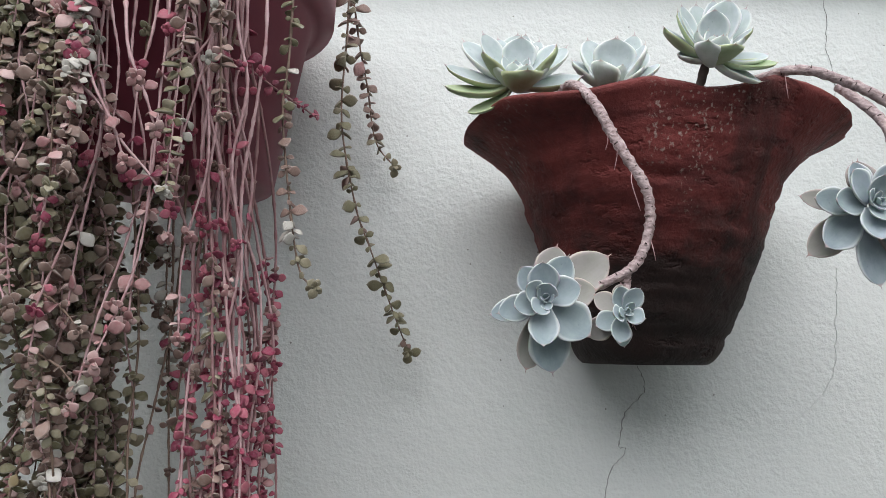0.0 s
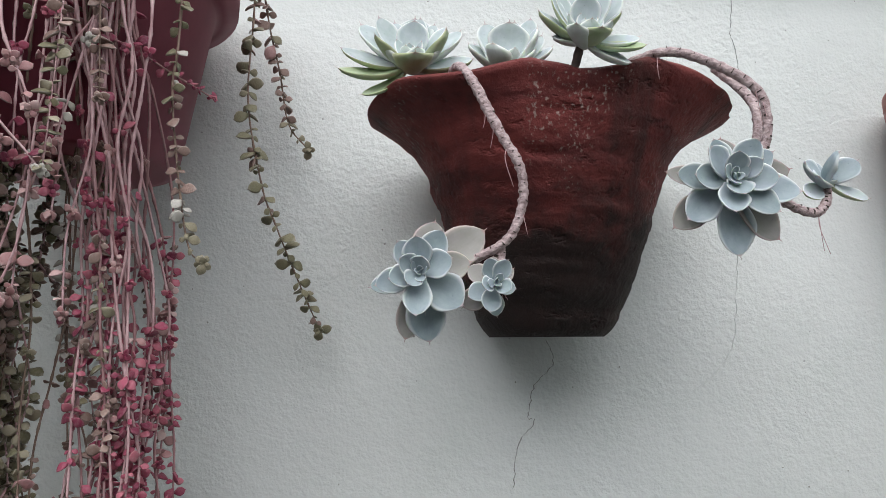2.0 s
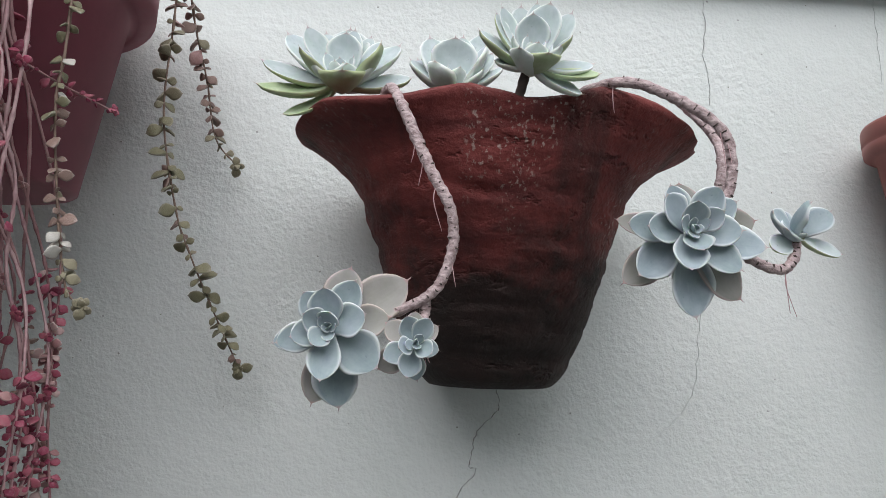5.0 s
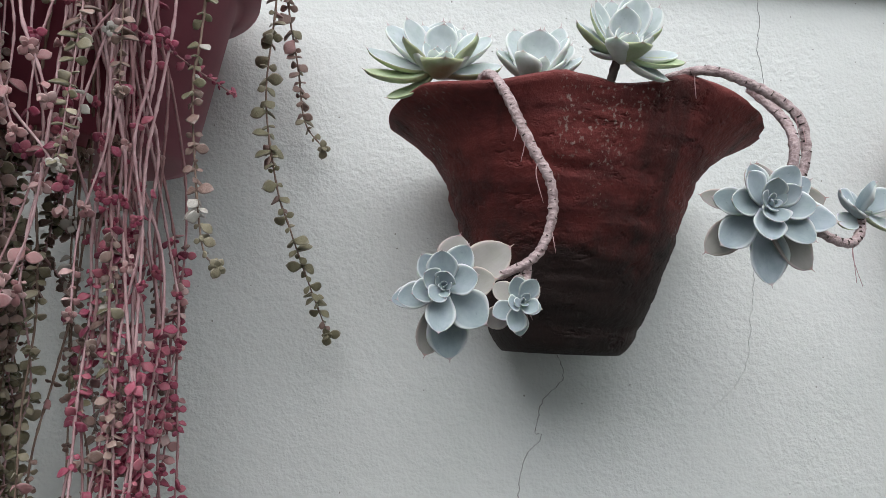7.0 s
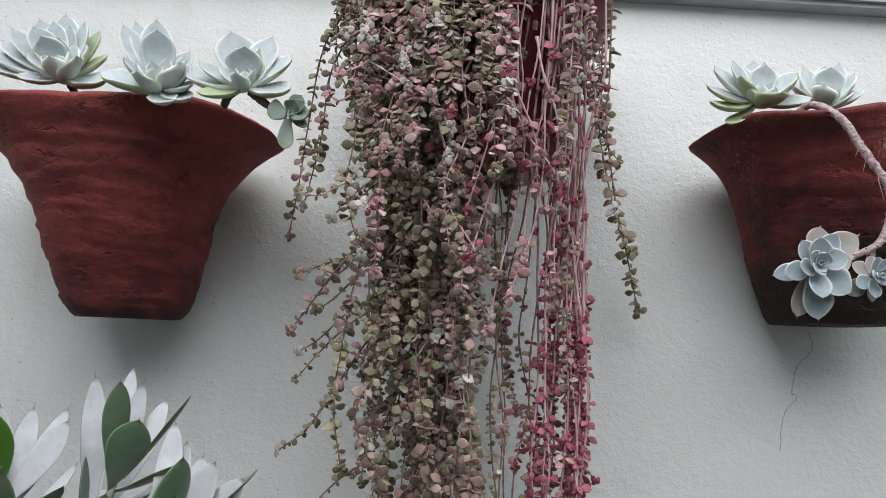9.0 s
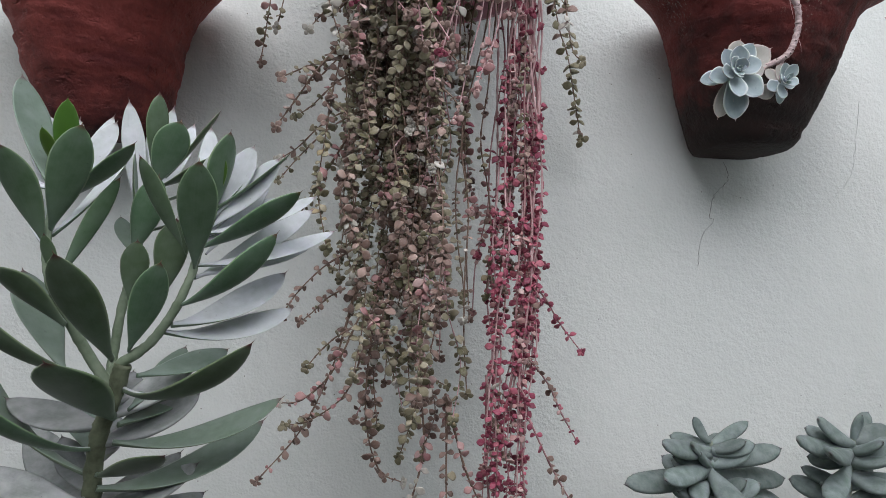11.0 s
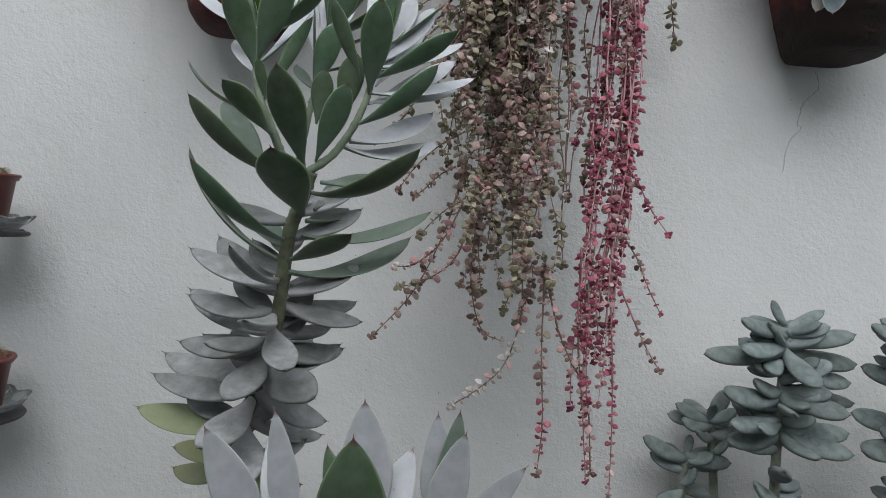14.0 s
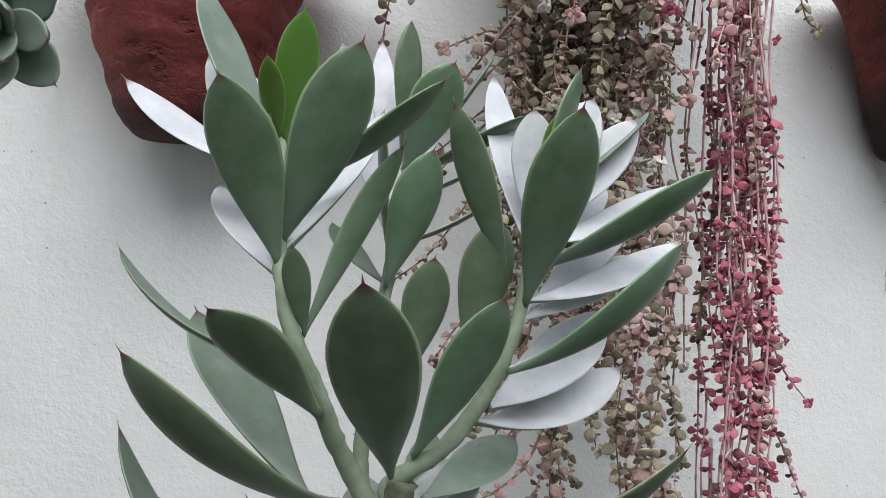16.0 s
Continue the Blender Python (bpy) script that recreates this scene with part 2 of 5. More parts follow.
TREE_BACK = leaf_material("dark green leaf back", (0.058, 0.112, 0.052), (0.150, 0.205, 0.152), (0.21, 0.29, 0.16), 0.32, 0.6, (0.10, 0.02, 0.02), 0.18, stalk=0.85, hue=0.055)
# wax bloom and sky light share this near-white; TREE_MID is the less lit face
TREE_LIT_FACE = leaf_material("lit waxy leaf face", (0.403, 0.433, 0.427), (0.610, 0.628, 0.659), (0.561, 0.610, 0.561), 0.5, 0.8, (0.12, 0.05, 0.05))
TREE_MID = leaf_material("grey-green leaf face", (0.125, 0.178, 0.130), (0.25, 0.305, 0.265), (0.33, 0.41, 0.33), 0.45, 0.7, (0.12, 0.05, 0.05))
TREE_YOUNG = leaf_material("young bright leaf", (0.062, 0.133, 0.015), (0.093, 0.174, 0.034), (0.161, 0.248, 0.074), 0.4, 0.4)
TREE_OLD = leaf_material("dusty grey leaf", (0.165, 0.185, 0.170), (0.40, 0.405, 0.405), (0.22, 0.24, 0.22), 0.55, 0.85, (0.04, 0.02, 0.02), 0.28)
TREE_YELLOW = leaf_material("yellowing leaf", (0.20, 0.235, 0.12), (0.29, 0.31, 0.20), (0.25, 0.275, 0.16), 0.55, 0.5, (0.1, 0.05, 0.03))
DUSTY = leaf_material("dusty blue-grey leaf", (0.108, 0.146, 0.132), (0.270, 0.315, 0.305), (0.150, 0.185, 0.165), 0.6, 0.85, (0.06, 0.045, 0.045), 0.25)
V_OLIVE = vine_material("olive vine leaf", [(0.0, (0.110, 0.105, 0.050)), (0.5, (0.215, 0.190, 0.115)), (1.0, (0.37, 0.33, 0.23))])
V_BROWN = vine_material("brown vine leaf", [(0.0, (0.105, 0.062, 0.048)), (0.5, (0.215, 0.135, 0.108)), (1.0, (0.39, 0.275, 0.230))])
V_MAUVE = vine_material("mauve vine leaf", [(0.0, (0.27, 0.115, 0.120)), (0.5, (0.43, 0.23, 0.22)), (1.0, (0.60, 0.43, 0.40))])
V_CRIMSON = vine_material("crimson vine leaf", [(0.0, (0.15, 0.018, 0.045)), (0.5, (0.31, 0.046, 0.092)), (1.0, (0.45, 0.135, 0.170))], frost=0.10)
V_GREY = vine_material("frosted grey vine leaf", [(0.0, (0.34, 0.32, 0.265)), (1.0, (0.60, 0.57, 0.515))])
V_GREEN = vine_material("green vine leaf", [(0.0, (0.10, 0.105, 0.050)), (0.6, (0.20, 0.185, 0.105)), (1.0, (0.34, 0.27, 0.15))])
VINE_MATERIALS = [V_OLIVE, V_BROWN, V_MAUVE, V_CRIMSON, V_GREY, V_GREEN]


# ---- mesh helpers ----
def mesh_of(name, verts, faces, mats, smooth=True, index=None, uvs=None):
    me = bpy.data.meshes.new(name)
    me.from_pydata([tuple(v) for v in verts], [], faces)
    for m in mats:
        me.materials.append(m)
    if index is not None:
        me.polygons.foreach_set("material_index", np.asarray(index, dtype=np.int32))
    if smooth:
        me.polygons.foreach_set("use_smooth", np.ones(len(me.polygons), dtype=bool))
    if uvs is not None:
        layer = me.uv_layers.new(name="UVMap")
        loops = np.empty(len(me.loops), dtype=np.int32)
        me.loops.foreach_get("vertex_index", loops)
        layer.data.foreach_set("uv", np.asarray(uvs, dtype=np.float32)[loops].ravel())
    me.update()
    return me


def thing(name, at, label, category, group="", kind=""):
    ob = new(name)
    ob.location = at
    ob.empty_display_size = 0.02
    return tagged(ob, label, category, group, kind)


def part(name, me, parent, label="", m=None):
    """Links a mesh, built in world places unless m is given, as a part under a thing or a part."""
    ob = new(name, me)
    ob.parent = parent
    if parent.type == "EMPTY":
        ob.matrix_parent_inverse = Matrix.Translation(-parent.location)
    if m is not None:
        ob.matrix_basis = m
    return tagged(ob, label)


def smooth_path(points, steps=8):
    """A Catmull-Rom curve through the points."""
    p = [np.array(q, dtype=float) for q in points]
    p = [2 * p[0] - p[1], *p, 2 * p[-1] - p[-2]]
    out = []
    for i in range(1, len(p) - 2):
        for k in range(steps):
            t = k / steps
            a, b, c, d = p[i - 1], p[i], p[i + 1], p[i + 2]
            out.append(0.5 * (2 * b + (c - a) * t + (2 * a - 5 * b + 4 * c - d) * t * t + (3 * b - a - 3 * c + d) * t ** 3))
    out.append(p[-2])
    return np.array(out)


def tube(name, path, radius, mats, sides=8, rough=0.0, nodes=0.0, rng=None):
    """A round stem along a path; radius is a number or (start, end); rough makes it knobbly; nodes thickens it every so many metres."""
    path = np.asarray(path)
    knob = 1.5 if max(radius if isinstance(radius, tuple) else (radius,)) < 0.002 else 1.1
    r0, r1 = radius if isinstance(radius, tuple) else (radius, radius)
    tang = np.gradient(path, axis=0)
    tang /= np.linalg.norm(tang, axis=1)[:, None] + 1e-12
    ref = np.array([0.31, 0.87, 0.38])
    verts, faces, run = [], [], 0.0
    for i, (p, t) in enumerate(zip(path, tang)):
        if i:
            run += np.linalg.norm(path[i] - path[i - 1])
        u = np.cross(t, ref)
        u /= np.linalg.norm(u) + 1e-12
        v = np.cross(t, u)
        r = r0 + (r1 - r0) * i / (len(path) - 1)
        if nodes and (run % nodes) < 0.25 * nodes:
            r *= knob
        for k in range(sides):
            a = 2 * math.pi * k / sides
            q = r * (1 + (rng.uniform(-rough, rough) if rough else 0))
            verts.append(p + q * (math.cos(a) * u + math.sin(a) * v))
    for i in range(len(path) - 1):
        for k in range(sides):
            j = (k + 1) % sides
            faces.append((i * sides + k, i * sides + j, (i + 1) * sides + j, (i + 1) * sides + k))
    faces.append(tuple(range(sides))[::-1])
    faces.append(tuple((len(path) - 1) * sides + k for k in range(sides)))
    return mesh_of(name, verts, faces, mats)


def leaf_shape(length, width, thick, belly=0.62, foot=0.35, bend=0.3, cup=0.12, rows=13, cols=12, point=0.05, blunt=2.4, top=0.45):
    """A fleshy leaf from the origin along +Y, its face up +Z: verts, faces, face side (0 back, 1 face), uv."""
    verts, uvs, spine, y, z = [], [], [], 0.0, 0.0
    for i in range(rows):
        v = i / (rows - 1)
        if i:
            ang = bend * (i - 0.5) / (rows - 1)
            y += math.cos(ang) * length / (rows - 1)
            z += math.sin(ang) * length / (rows - 1)
        if v < belly:
            f = foot + (1 - foot) * math.sin(math.pi / 2 * v / belly) ** 1.3
        else:
            f = max(0.0, 1 - ((v - belly) / (1 - belly)) ** blunt) ** 0.72
        f = max(f, 0.035 if v > 0.5 else 0.1)
        t = thick * (0.95 - 0.55 * v ** 1.5) * (1.0 if v < 0.9 else max(0.12, 1 - ((v - 0.9) / 0.1) ** 2))
        a = bend * v
        up = np.array([0, -math.sin(a), math.cos(a)])
        c = np.array([0, y, z])
        for k in range(cols):
            p = 2 * math.pi * k / cols
            x = math.cos(p) * f * width / 2
            s = math.sin(p)
            h = t / 2 * (top * s if s > 0 else 0.95 * s) + cup * x * x / (width / 2) * (1.2 - 0.5 * v)
            verts.append(c + np.array([x, 0, 0]) + h * up)
            uvs.append((0.5 + 0.5 * math.cos(p), v))
    a = bend
    tip = np.array([0, y + point * length * math.cos(a), z + point * length * math.sin(a)])
    verts.append(tip)
    uvs.append((0.5, 1.0))
    faces, side = [], []
    for i in range(rows - 1):
        for k in range(cols):
            j = (k + 1) % cols
            faces.append((i * cols + k, i * cols + j, (i + 1) * cols + j, (i + 1) * cols + k))
            side.append(1 if k < cols // 2 else 0)
    last = (rows - 1) * cols
    for k in range(cols):
        faces.append((last + k, last + (k + 1) % cols, len(verts) - 1))
        side.append(1 if k < cols // 2 else 0)
    faces.append(tuple(range(cols))[::-1])
    side.append(0)
    return np.array(verts), faces, side, uvs


def leaf_mesh(name, mats, **shape):
    v, f, s, uv = leaf_shape(**shape)
    return mesh_of(name, v, f, mats, index=s if len(mats) > 1 else None, uvs=uv)


def frame_along(base, way, up):
    y = Vector(way).normalized()
    z = Vector(up) - y * Vector(up).dot(y)
    if z.length < 1e-4:
        z = Vector((0, -1, 0.1)) - y * Vector((0, -1, 0.1)).dot(y)
    z.normalize()
    x = y.cross(z)
    m = Matrix((x, y, z)).transposed().to_4x4()
    m.translation = base
    return m


def leaf_between(parent, base, tip, width, mats, bend=0.35, thick=0.28, up=(0, 0, 1), name="leaf", label="", **shape):
    """A leaf that springs from base and ends at tip, bent upwards by bend radians on the way."""
    b, t = Vector(base), Vector(tip)
    chord = t - b
    k = max(abs(bend), 1e-3) / 2
    length = chord.length * k / math.sin(k) / 1.05
    m = frame_along(b, chord, up)
    m = m @ Matrix.Rotation(-bend / 2, 4, "X")
    me = leaf_mesh(name, mats, length=length, width=width, thick=width * thick, bend=bend, **shape)
    return part(name, me, parent, label, m)


# ---- setting ----
WALL_Y = 0.70


def box(name, lo, hi, mat, bevel=0.0):
    bm = bmesh.new()
    bmesh.ops.create_cube(bm, size=1.0)
    for v in bm.verts:
        v.co = Vector([lo[i] + (v.co[i] + 0.5) * (hi[i] - lo[i]) for i in range(3)])
    if bevel:
        bmesh.ops.bevel(bm, geom=bm.edges[:], offset=bevel, segments=2, affect="EDGES")
    me = bpy.data.meshes.new(name)
    bm.to_mesh(me)
    bm.free()
    me.materials.append(mat)
    return me


wall = tagged(new("wall_north", box("wall_north", (-4, WALL_Y, 0.7), (4, WALL_Y + 0.2, 2.6), WALL)), "pale mint-green painted plaster wall with hairline cracks", "wall", kind="structure")
ground = tagged(new("ground", box("ground", (-60, -60, 0.65), (60, WALL_Y + 0.1, 0.90), CONCRETE)), "grey concrete ground in front of the wall", "ground", kind="structure")
# added out of view: blocks low sky so the lower wall darkens
wall_south = tagged(new("wall_south", box("wall_south", (-4, -2.18, 0.7), (4, -2.00, 2.72), LEDGE)), "unseen grey parapet added to block low sky light", "parapet", kind="structure")
# two more unseen walls, added to dim both ends of the mint wall
for name, x in (("wall_west", -1.15), ("wall_east", 1.02)):
    tagged(new(name, box(name, (x - 0.09, -2.00, 0.7), (x + 0.09, WALL_Y, 2.6), WALL)), "unseen pale side wall added to cut light from the side", "wall", kind="structure")
ledge = tagged(new("ledge", box("ledge", (-4, WALL_Y - 0.03, 2.006), (4, WALL_Y + 0.01, 2.14), LEDGE, 0.006)), "grey painted ledge along the top of the wall", "ledge", kind="structure")


def crack(points, width, rng, mat=CRACK):
    """A hairline crack: a thin jagged dark groove line on the plaster."""
    path = smooth_path(points, 9)
    verts, faces = [], []
    for i, p in enumerate(path):
        w = width * rng.uniform(0.35, 1.0) * (0.4 if i in (0, len(path) - 1) else 1.0)
        x, z = p[0] + rng.uniform(-0.0012, 0.0012), p[2] + rng.uniform(-0.001, 0.001)
        verts += [(x - w, WALL_Y - 0.0006, z), (x, WALL_Y - 0.0011, z), (x + w, WALL_Y - 0.0006, z)]
    for i in range(len(path) - 1):
        for k in range(2):
            faces.append((3 * i + k, 3 * i + k + 1, 3 * i + k + 4, 3 * i + k + 3))
    part("crack", mesh_of("crack", verts, faces, [mat], smooth=False), wall, "thin dark hairline crack")


rng = random.Random(3)
crack([(0.320, 0.7, 1.590), (0.327, 0.7, 1.565), (0.307, 0.7, 1.542), (0.300, 0.7, 1.512), (0.306, 0.7, 1.506), (0.289, 0.7, 1.482), (0.283, 0.7, 1.440)], 0.0006, rng)
crack([(0.541, 0.7, 2.03), (0.542, 0.7, 1.956), (0.539, 0.7, 1.930), (0.546, 0.7, 1.904), (0.545, 0.7, 1.875)], 0.00045, rng)
crack([(0.532, 0.7, 1.690), (0.528, 0.7, 1.643), (0.521, 0.7, 1.585), (0.502, 0.7, 1.556), (0.474, 0.7, 1.533)], 0.0004, rng, FAINT_CRACK)
crack([(0.733, 0.7, 2.02), (0.737, 0.7, 1.953), (0.739, 0.7, 1.912)], 0.0004, rng, FAINT_CRACK)
crack([(0.328, 0.7, 1.545), (0.360, 0.7, 1.537), (0.395, 0.7, 1.538), (0.424, 0.7, 1.542)], 0.00035, rng, FAINT_CRACK)


# ---- pots ----
def wall_pot(name, label, centre, z0, height, widths, fronts, mat, seed, rim, lump, gap0, tilt, skew=0.0):
    """A hand-built clay wall pot: flat back on the wall, bulging front, flared wavy lip.
    widths: half widths from foot to lip; fronts: how far the front stands at the same heights; rim: (cosine round the pot, rise) of the wavy lip."""
    ob = thing(name, (centre, WALL_Y, z0), label, "wall pot", "wall pots")
    rows, cols = 60, 120
    heights = [0.0, 0.11, 0.22, 0.33, 0.44, 0.55, 0.66, 0.76, 0.85, 0.92, 0.96, 1.0]
    verts, faces = [], []
    off = Vector((seed * 7.3, seed * 3.1, 0))

    def ring(v, shrink, drop):
        round_off = 0.005 * max(0.0, 1 - v / 0.06) ** 2
        hw = np.interp(v, heights, widths) - shrink - round_off
        fy = np.interp(v, heights, fronts) - shrink - round_off
        back = WALL_Y - 0.006 - gap0 * max(0.0, 1 - v / 0.8)
        yc = WALL_Y - np.interp(v, (0.0, 1.0), (0.068, 0.118))
        for k in range(cols):
            a = 2 * math.pi * k / cols
            c, s = math.cos(a), math.sin(a)
            # a rounded front, and a back that runs square to the wall
            if s >= 0:
                x, y = hw * math.copysign(abs(c) ** 0.95, c), yc - s * (yc - WALL_Y + fy)
            else:
                x, y = hw * math.copysign(abs(c) ** (0.45 + 0.4 * v), c), yc + abs(s) ** 0.7 * (back - shrink - yc)
            z = z0 + v * height - drop
            lip = max(0.0, (v - 0.8) / 0.2)
            z += tilt * max(0.0, -s) * max(0.0, 1 - v / 0.2)
            z += lip * np.interp(c, [q[0] for q in rim], [q[1] for q in rim])
            p = Vector((x * 9, y * 9, v * 3.4)) + off
            q = Vector((x * 26, y * 26, v * 22)) + off
            d = lump * (noise.noise(p) * 1.0 + noise.noise(q) * 0.55 + 0.35 * noise.noise(Vector((x * 60, y * 60, v * 60)) + off))
            d += 0.4 * lump * noise.noise(Vector((x * 9, y * 9, v * 14)) + off * 2) - 0.5 * lump * max(0.0, noise.noise(Vector((x * 34, y * 34, v * 30)) + off * 3) - 0.25) * 4
            if s < -0.5:
                d *= 0.2
            verts.append((centre + skew * (1 - v) + x + d * c, y - d * max(s, 0), z + 0.4 * d * lip))

    levels = [(i / (rows - 1)) for i in range(rows)]
    for v in levels:
        ring(v, 0.0, 0.0)
    for v, shrink, drop in ((1.0, 0.004, -0.004), (1.0, 0.009, -0.004), (0.995, 0.013, 0.001), (0.95, 0.014, 0.0), (0.87, 0.014, 0.0)):
        ring(v, shrink, drop)
    total = rows + 5
    for i in range(total - 1):
        for k in range(cols):
            j = (k + 1) % cols
            faces.append((i * cols + k, i * cols + j, (i + 1) * cols + j, (i + 1) * cols + k))
    faces.append(tuple(range(cols))[::-1])
    body = part("body", mesh_of("body", verts, faces, [mat]), ob)
    ring_v = [verts[(total - 1) * cols + k] for k in range(cols)]
    cx = sum(p[0] for p in ring_v) / cols
    cy = sum(p[1] for p in ring_v) / cols
    sv = [(cx, cy, z0 + 0.87 * height + 0.004)] + [(p[0], p[1], p[2] + 0.008) for p in ring_v]
    part("soil", mesh_of("soil", sv, [(0, k + 1, (k + 1) % cols + 1) for k in range(cols)], [SOIL]), ob, "dark potting soil")
    return ob


FRONTS = [0.132, 0.146, 0.160, 0.174, 0.188, 0.201, 0.213, 0.223, 0.231, 0.238, 0.242, 0.246]
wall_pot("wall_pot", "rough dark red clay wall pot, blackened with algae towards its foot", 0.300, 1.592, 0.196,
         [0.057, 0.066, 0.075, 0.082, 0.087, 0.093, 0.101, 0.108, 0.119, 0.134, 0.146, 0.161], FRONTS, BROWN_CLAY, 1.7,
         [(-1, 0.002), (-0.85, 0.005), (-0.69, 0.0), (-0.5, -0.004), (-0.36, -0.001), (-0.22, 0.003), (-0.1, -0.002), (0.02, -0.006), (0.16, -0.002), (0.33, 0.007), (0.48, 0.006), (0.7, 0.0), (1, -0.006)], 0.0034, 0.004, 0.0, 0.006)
wall_pot("wall_pot", "rough brick-red clay wall pot with finger ridges, fixed to the wall", -0.481, 1.566, 0.196,
         [0.055, 0.065, 0.071, 0.076, 0.080, 0.084, 0.092, 0.103, 0.118, 0.135, 0.147, 0.161], FRONTS, RED_CLAY, 4.2,
         [(-1, -0.004), (-0.3, -0.005), (0.1, -0.004), (0.35, -0.001), (0.56, 0.005), (0.8, 0.004), (1, -0.001)], 0.0030, 0.010, 0.005, 0.001)


def lathe(name, profile, centre, mats, sides=56):
    """Turns a profile of (radius, height) round an upright axis."""
    verts, faces = [], []
    for r, z in profile:
        for k in range(sides):
            a = 2 * math.pi * k / sides
            verts.append((centre[0] + r * math.cos(a), centre[1] + r * math.sin(a), centre[2] + z))
    for i in range(len(profile) - 1):
        for k in range(sides):
            j = (k + 1) % sides
            faces.append((i * sides + k, i * sides + j, (i + 1) * sides + j, (i + 1) * sides + k))
    faces.append(tuple(range(sides))[::-1])
    return mesh_of(name, verts, faces, mats)


def round_pot(label, centre, top, foot, height, lip, mat, band=True, category="flower pot"):
    """A turned or moulded flower pot with a lip, thick wall and soil. top, foot: radii; lip: the lip's height."""
    ob = thing("flower_pot", centre, label, category, "round pots")
    t = 0.03 * top + 0.0012
    r1 = foot + (top - foot) * (height - lip) / height
    prof = [(foot * 0.9, 0.0), (foot, 0.0015), (r1 - t, height - lip), (r1 + 0.2 * t, height - lip + 0.0008), (top, height - lip + 0.004)]
    if band:
        prof += [(top + 0.001, height - 0.62 * lip), (top - 0.0012, height - 0.58 * lip), (top + 0.0012, height - 0.52 * lip)]
    prof += [(top + 0.002, height - 0.003), (top + 0.001, height), (top - 1.2 * t, height), (top - 2 * t, height - 0.004), (r1 - 2 * t, height - lip)]
    part("body", lathe("body", prof, centre, [mat]), ob)
    r = r1 - 2 * t
    part("soil", lathe("soil", [(0.001, height - lip + 0.006), (r * 0.6, height - lip + 0.005), (r + 0.002, height - lip + 0.001)][::-1], centre, [SOIL]), ob, "dark potting soil")
    return ob


POT_C = (-0.112, 0.556)
round_pot("maroon plastic hanging pot half hidden by trailing stems", (POT_C[0], POT_C[1], 1.733), 0.138, 0.092, 0.215, 0.068, PURPLE)
round_pot("small terracotta-coloured pot with a banded lip", (0.760, 0.610, 1.696), 0.092, 0.062, 0.146, 0.03, PLASTIC_RED)


# ---- rosettes ----
STAGES = 9
SPIRAL_MESHES = {}


def spiral_leaf(stage, mats):
    f = stage / (STAGES - 1)
    if stage not in SPIRAL_MESHES:
        SPIRAL_MESHES[stage] = leaf_mesh("leaf", mats, length=1.0, width=0.64 + 0.02 * f, thick=0.42 - 0.10 * f, belly=0.60, foot=0.42, bend=0.75 - 0.25 * f, cup=0.38 - 0.10 * f, point=0.07, blunt=1.9)
    return SPIRAL_MESHES[stage]


def woody_stem(ob, stem, stem_mat, r):
    """A bent stem under a rosette; without a material of its own it is woody, with dark leaf scars and a few hair roots."""
    part("stem", tube("stem", smooth_path(stem, 10), (0.0037, 0.0030), [stem_mat or WOODY], 10, 0.14, 0.006, r), ob, "scarred pinkish woody stem" if stem_mat is None else "")
    if stem_mat is not None:
        return
    way, sv, sf = smooth_path(stem, 14), [], []
    for i in range(3, len(way) - 3, 4):
        d = Vector(way[i + 1] - way[i]).normalized()
        o = (Vector((r.uniform(-1, 1), -0.7, r.uniform(-0.6, 1)))).cross(d).cross(d).normalized() * -1
        if o.y > 0:
            o = -o
        e, t = Vector(way[i]) + o * 0.0030, d.cross(o) * r.uniform(0.0008, 0.0020)
        k = len(sv)
        sv += [e + t + d * 0.0005, e - t + d * 0.0005, e - t - d * 0.0005, e + t - d * 0.0005, e + o * 0.0014]
        sf += [(k, k + 1, k + 4), (k + 1, k + 2, k + 4), (k + 2, k + 3, k + 4), (k + 3, k, k + 4)]
    tagged(part("bark", mesh_of("bark", sv, sf, [DARK_STEM], smooth=False), ob, "dark leaf scars"), kind="stuff")
    for i in range(4):
        q = way[int(len(way) * r.uniform(0.15, 0.85))]
        pts = [q, q + np.array([r.uniform(-0.003, 0.003), -0.004, -0.012]), q + np.array([r.uniform(-0.004, 0.006), -0.003, -r.uniform(0.018, 0.034)])]
        part("hair_root", tube("hair_root", smooth_path(pts, 4), (0.00035, 0.0002), [PINK_STEM], 4), ob)


def spiral_rosette(label, centre, axis, radius, count, spread, seed, mats, stem, heart=12.0):
    """A rosette succulent: leaves in a golden-angle spiral, small and upright in the heart, long and spread outside.
    spread: degrees by which the outermost leaves lean from the axis."""
    r = random.Random(seed)
    ob = thing("rosette_succulent", centre, label, "succulent", "rosettes")
    ax = Vector(axis).normalized()
    side = (Vector((1, 0, 0)) - ax * ax.x).normalized()
    for i in range(count):
        f = i / (count - 1)
        lean = radians(heart + (spread - heart) * f ** 0.85 + r.uniform(-5, 5))
        out = Matrix.Rotation(i * 2.39996 + r.uniform(-0.16, 0.16), 3, ax) @ side
        way = ax * math.cos(lean) + out * math.sin(lean)
        up = ax * math.sin(lean) - out * math.cos(lean)
        size = radius * (0.34 + 0.60 * f ** 0.85) * r.uniform(0.9, 1.08)
        base = Vector(centre) - ax * radius * 0.34 * f + out * radius * 0.05 * f
        m = frame_along(base, way, up) @ Matrix.Diagonal((size * r.uniform(0.92, 1.1), size, size, 1))
        part("leaf", spiral_leaf(min(STAGES - 1, int(f * STAGES)), mats), ob, "", m)
    woody_stem(ob, stem, None, r)
    return ob


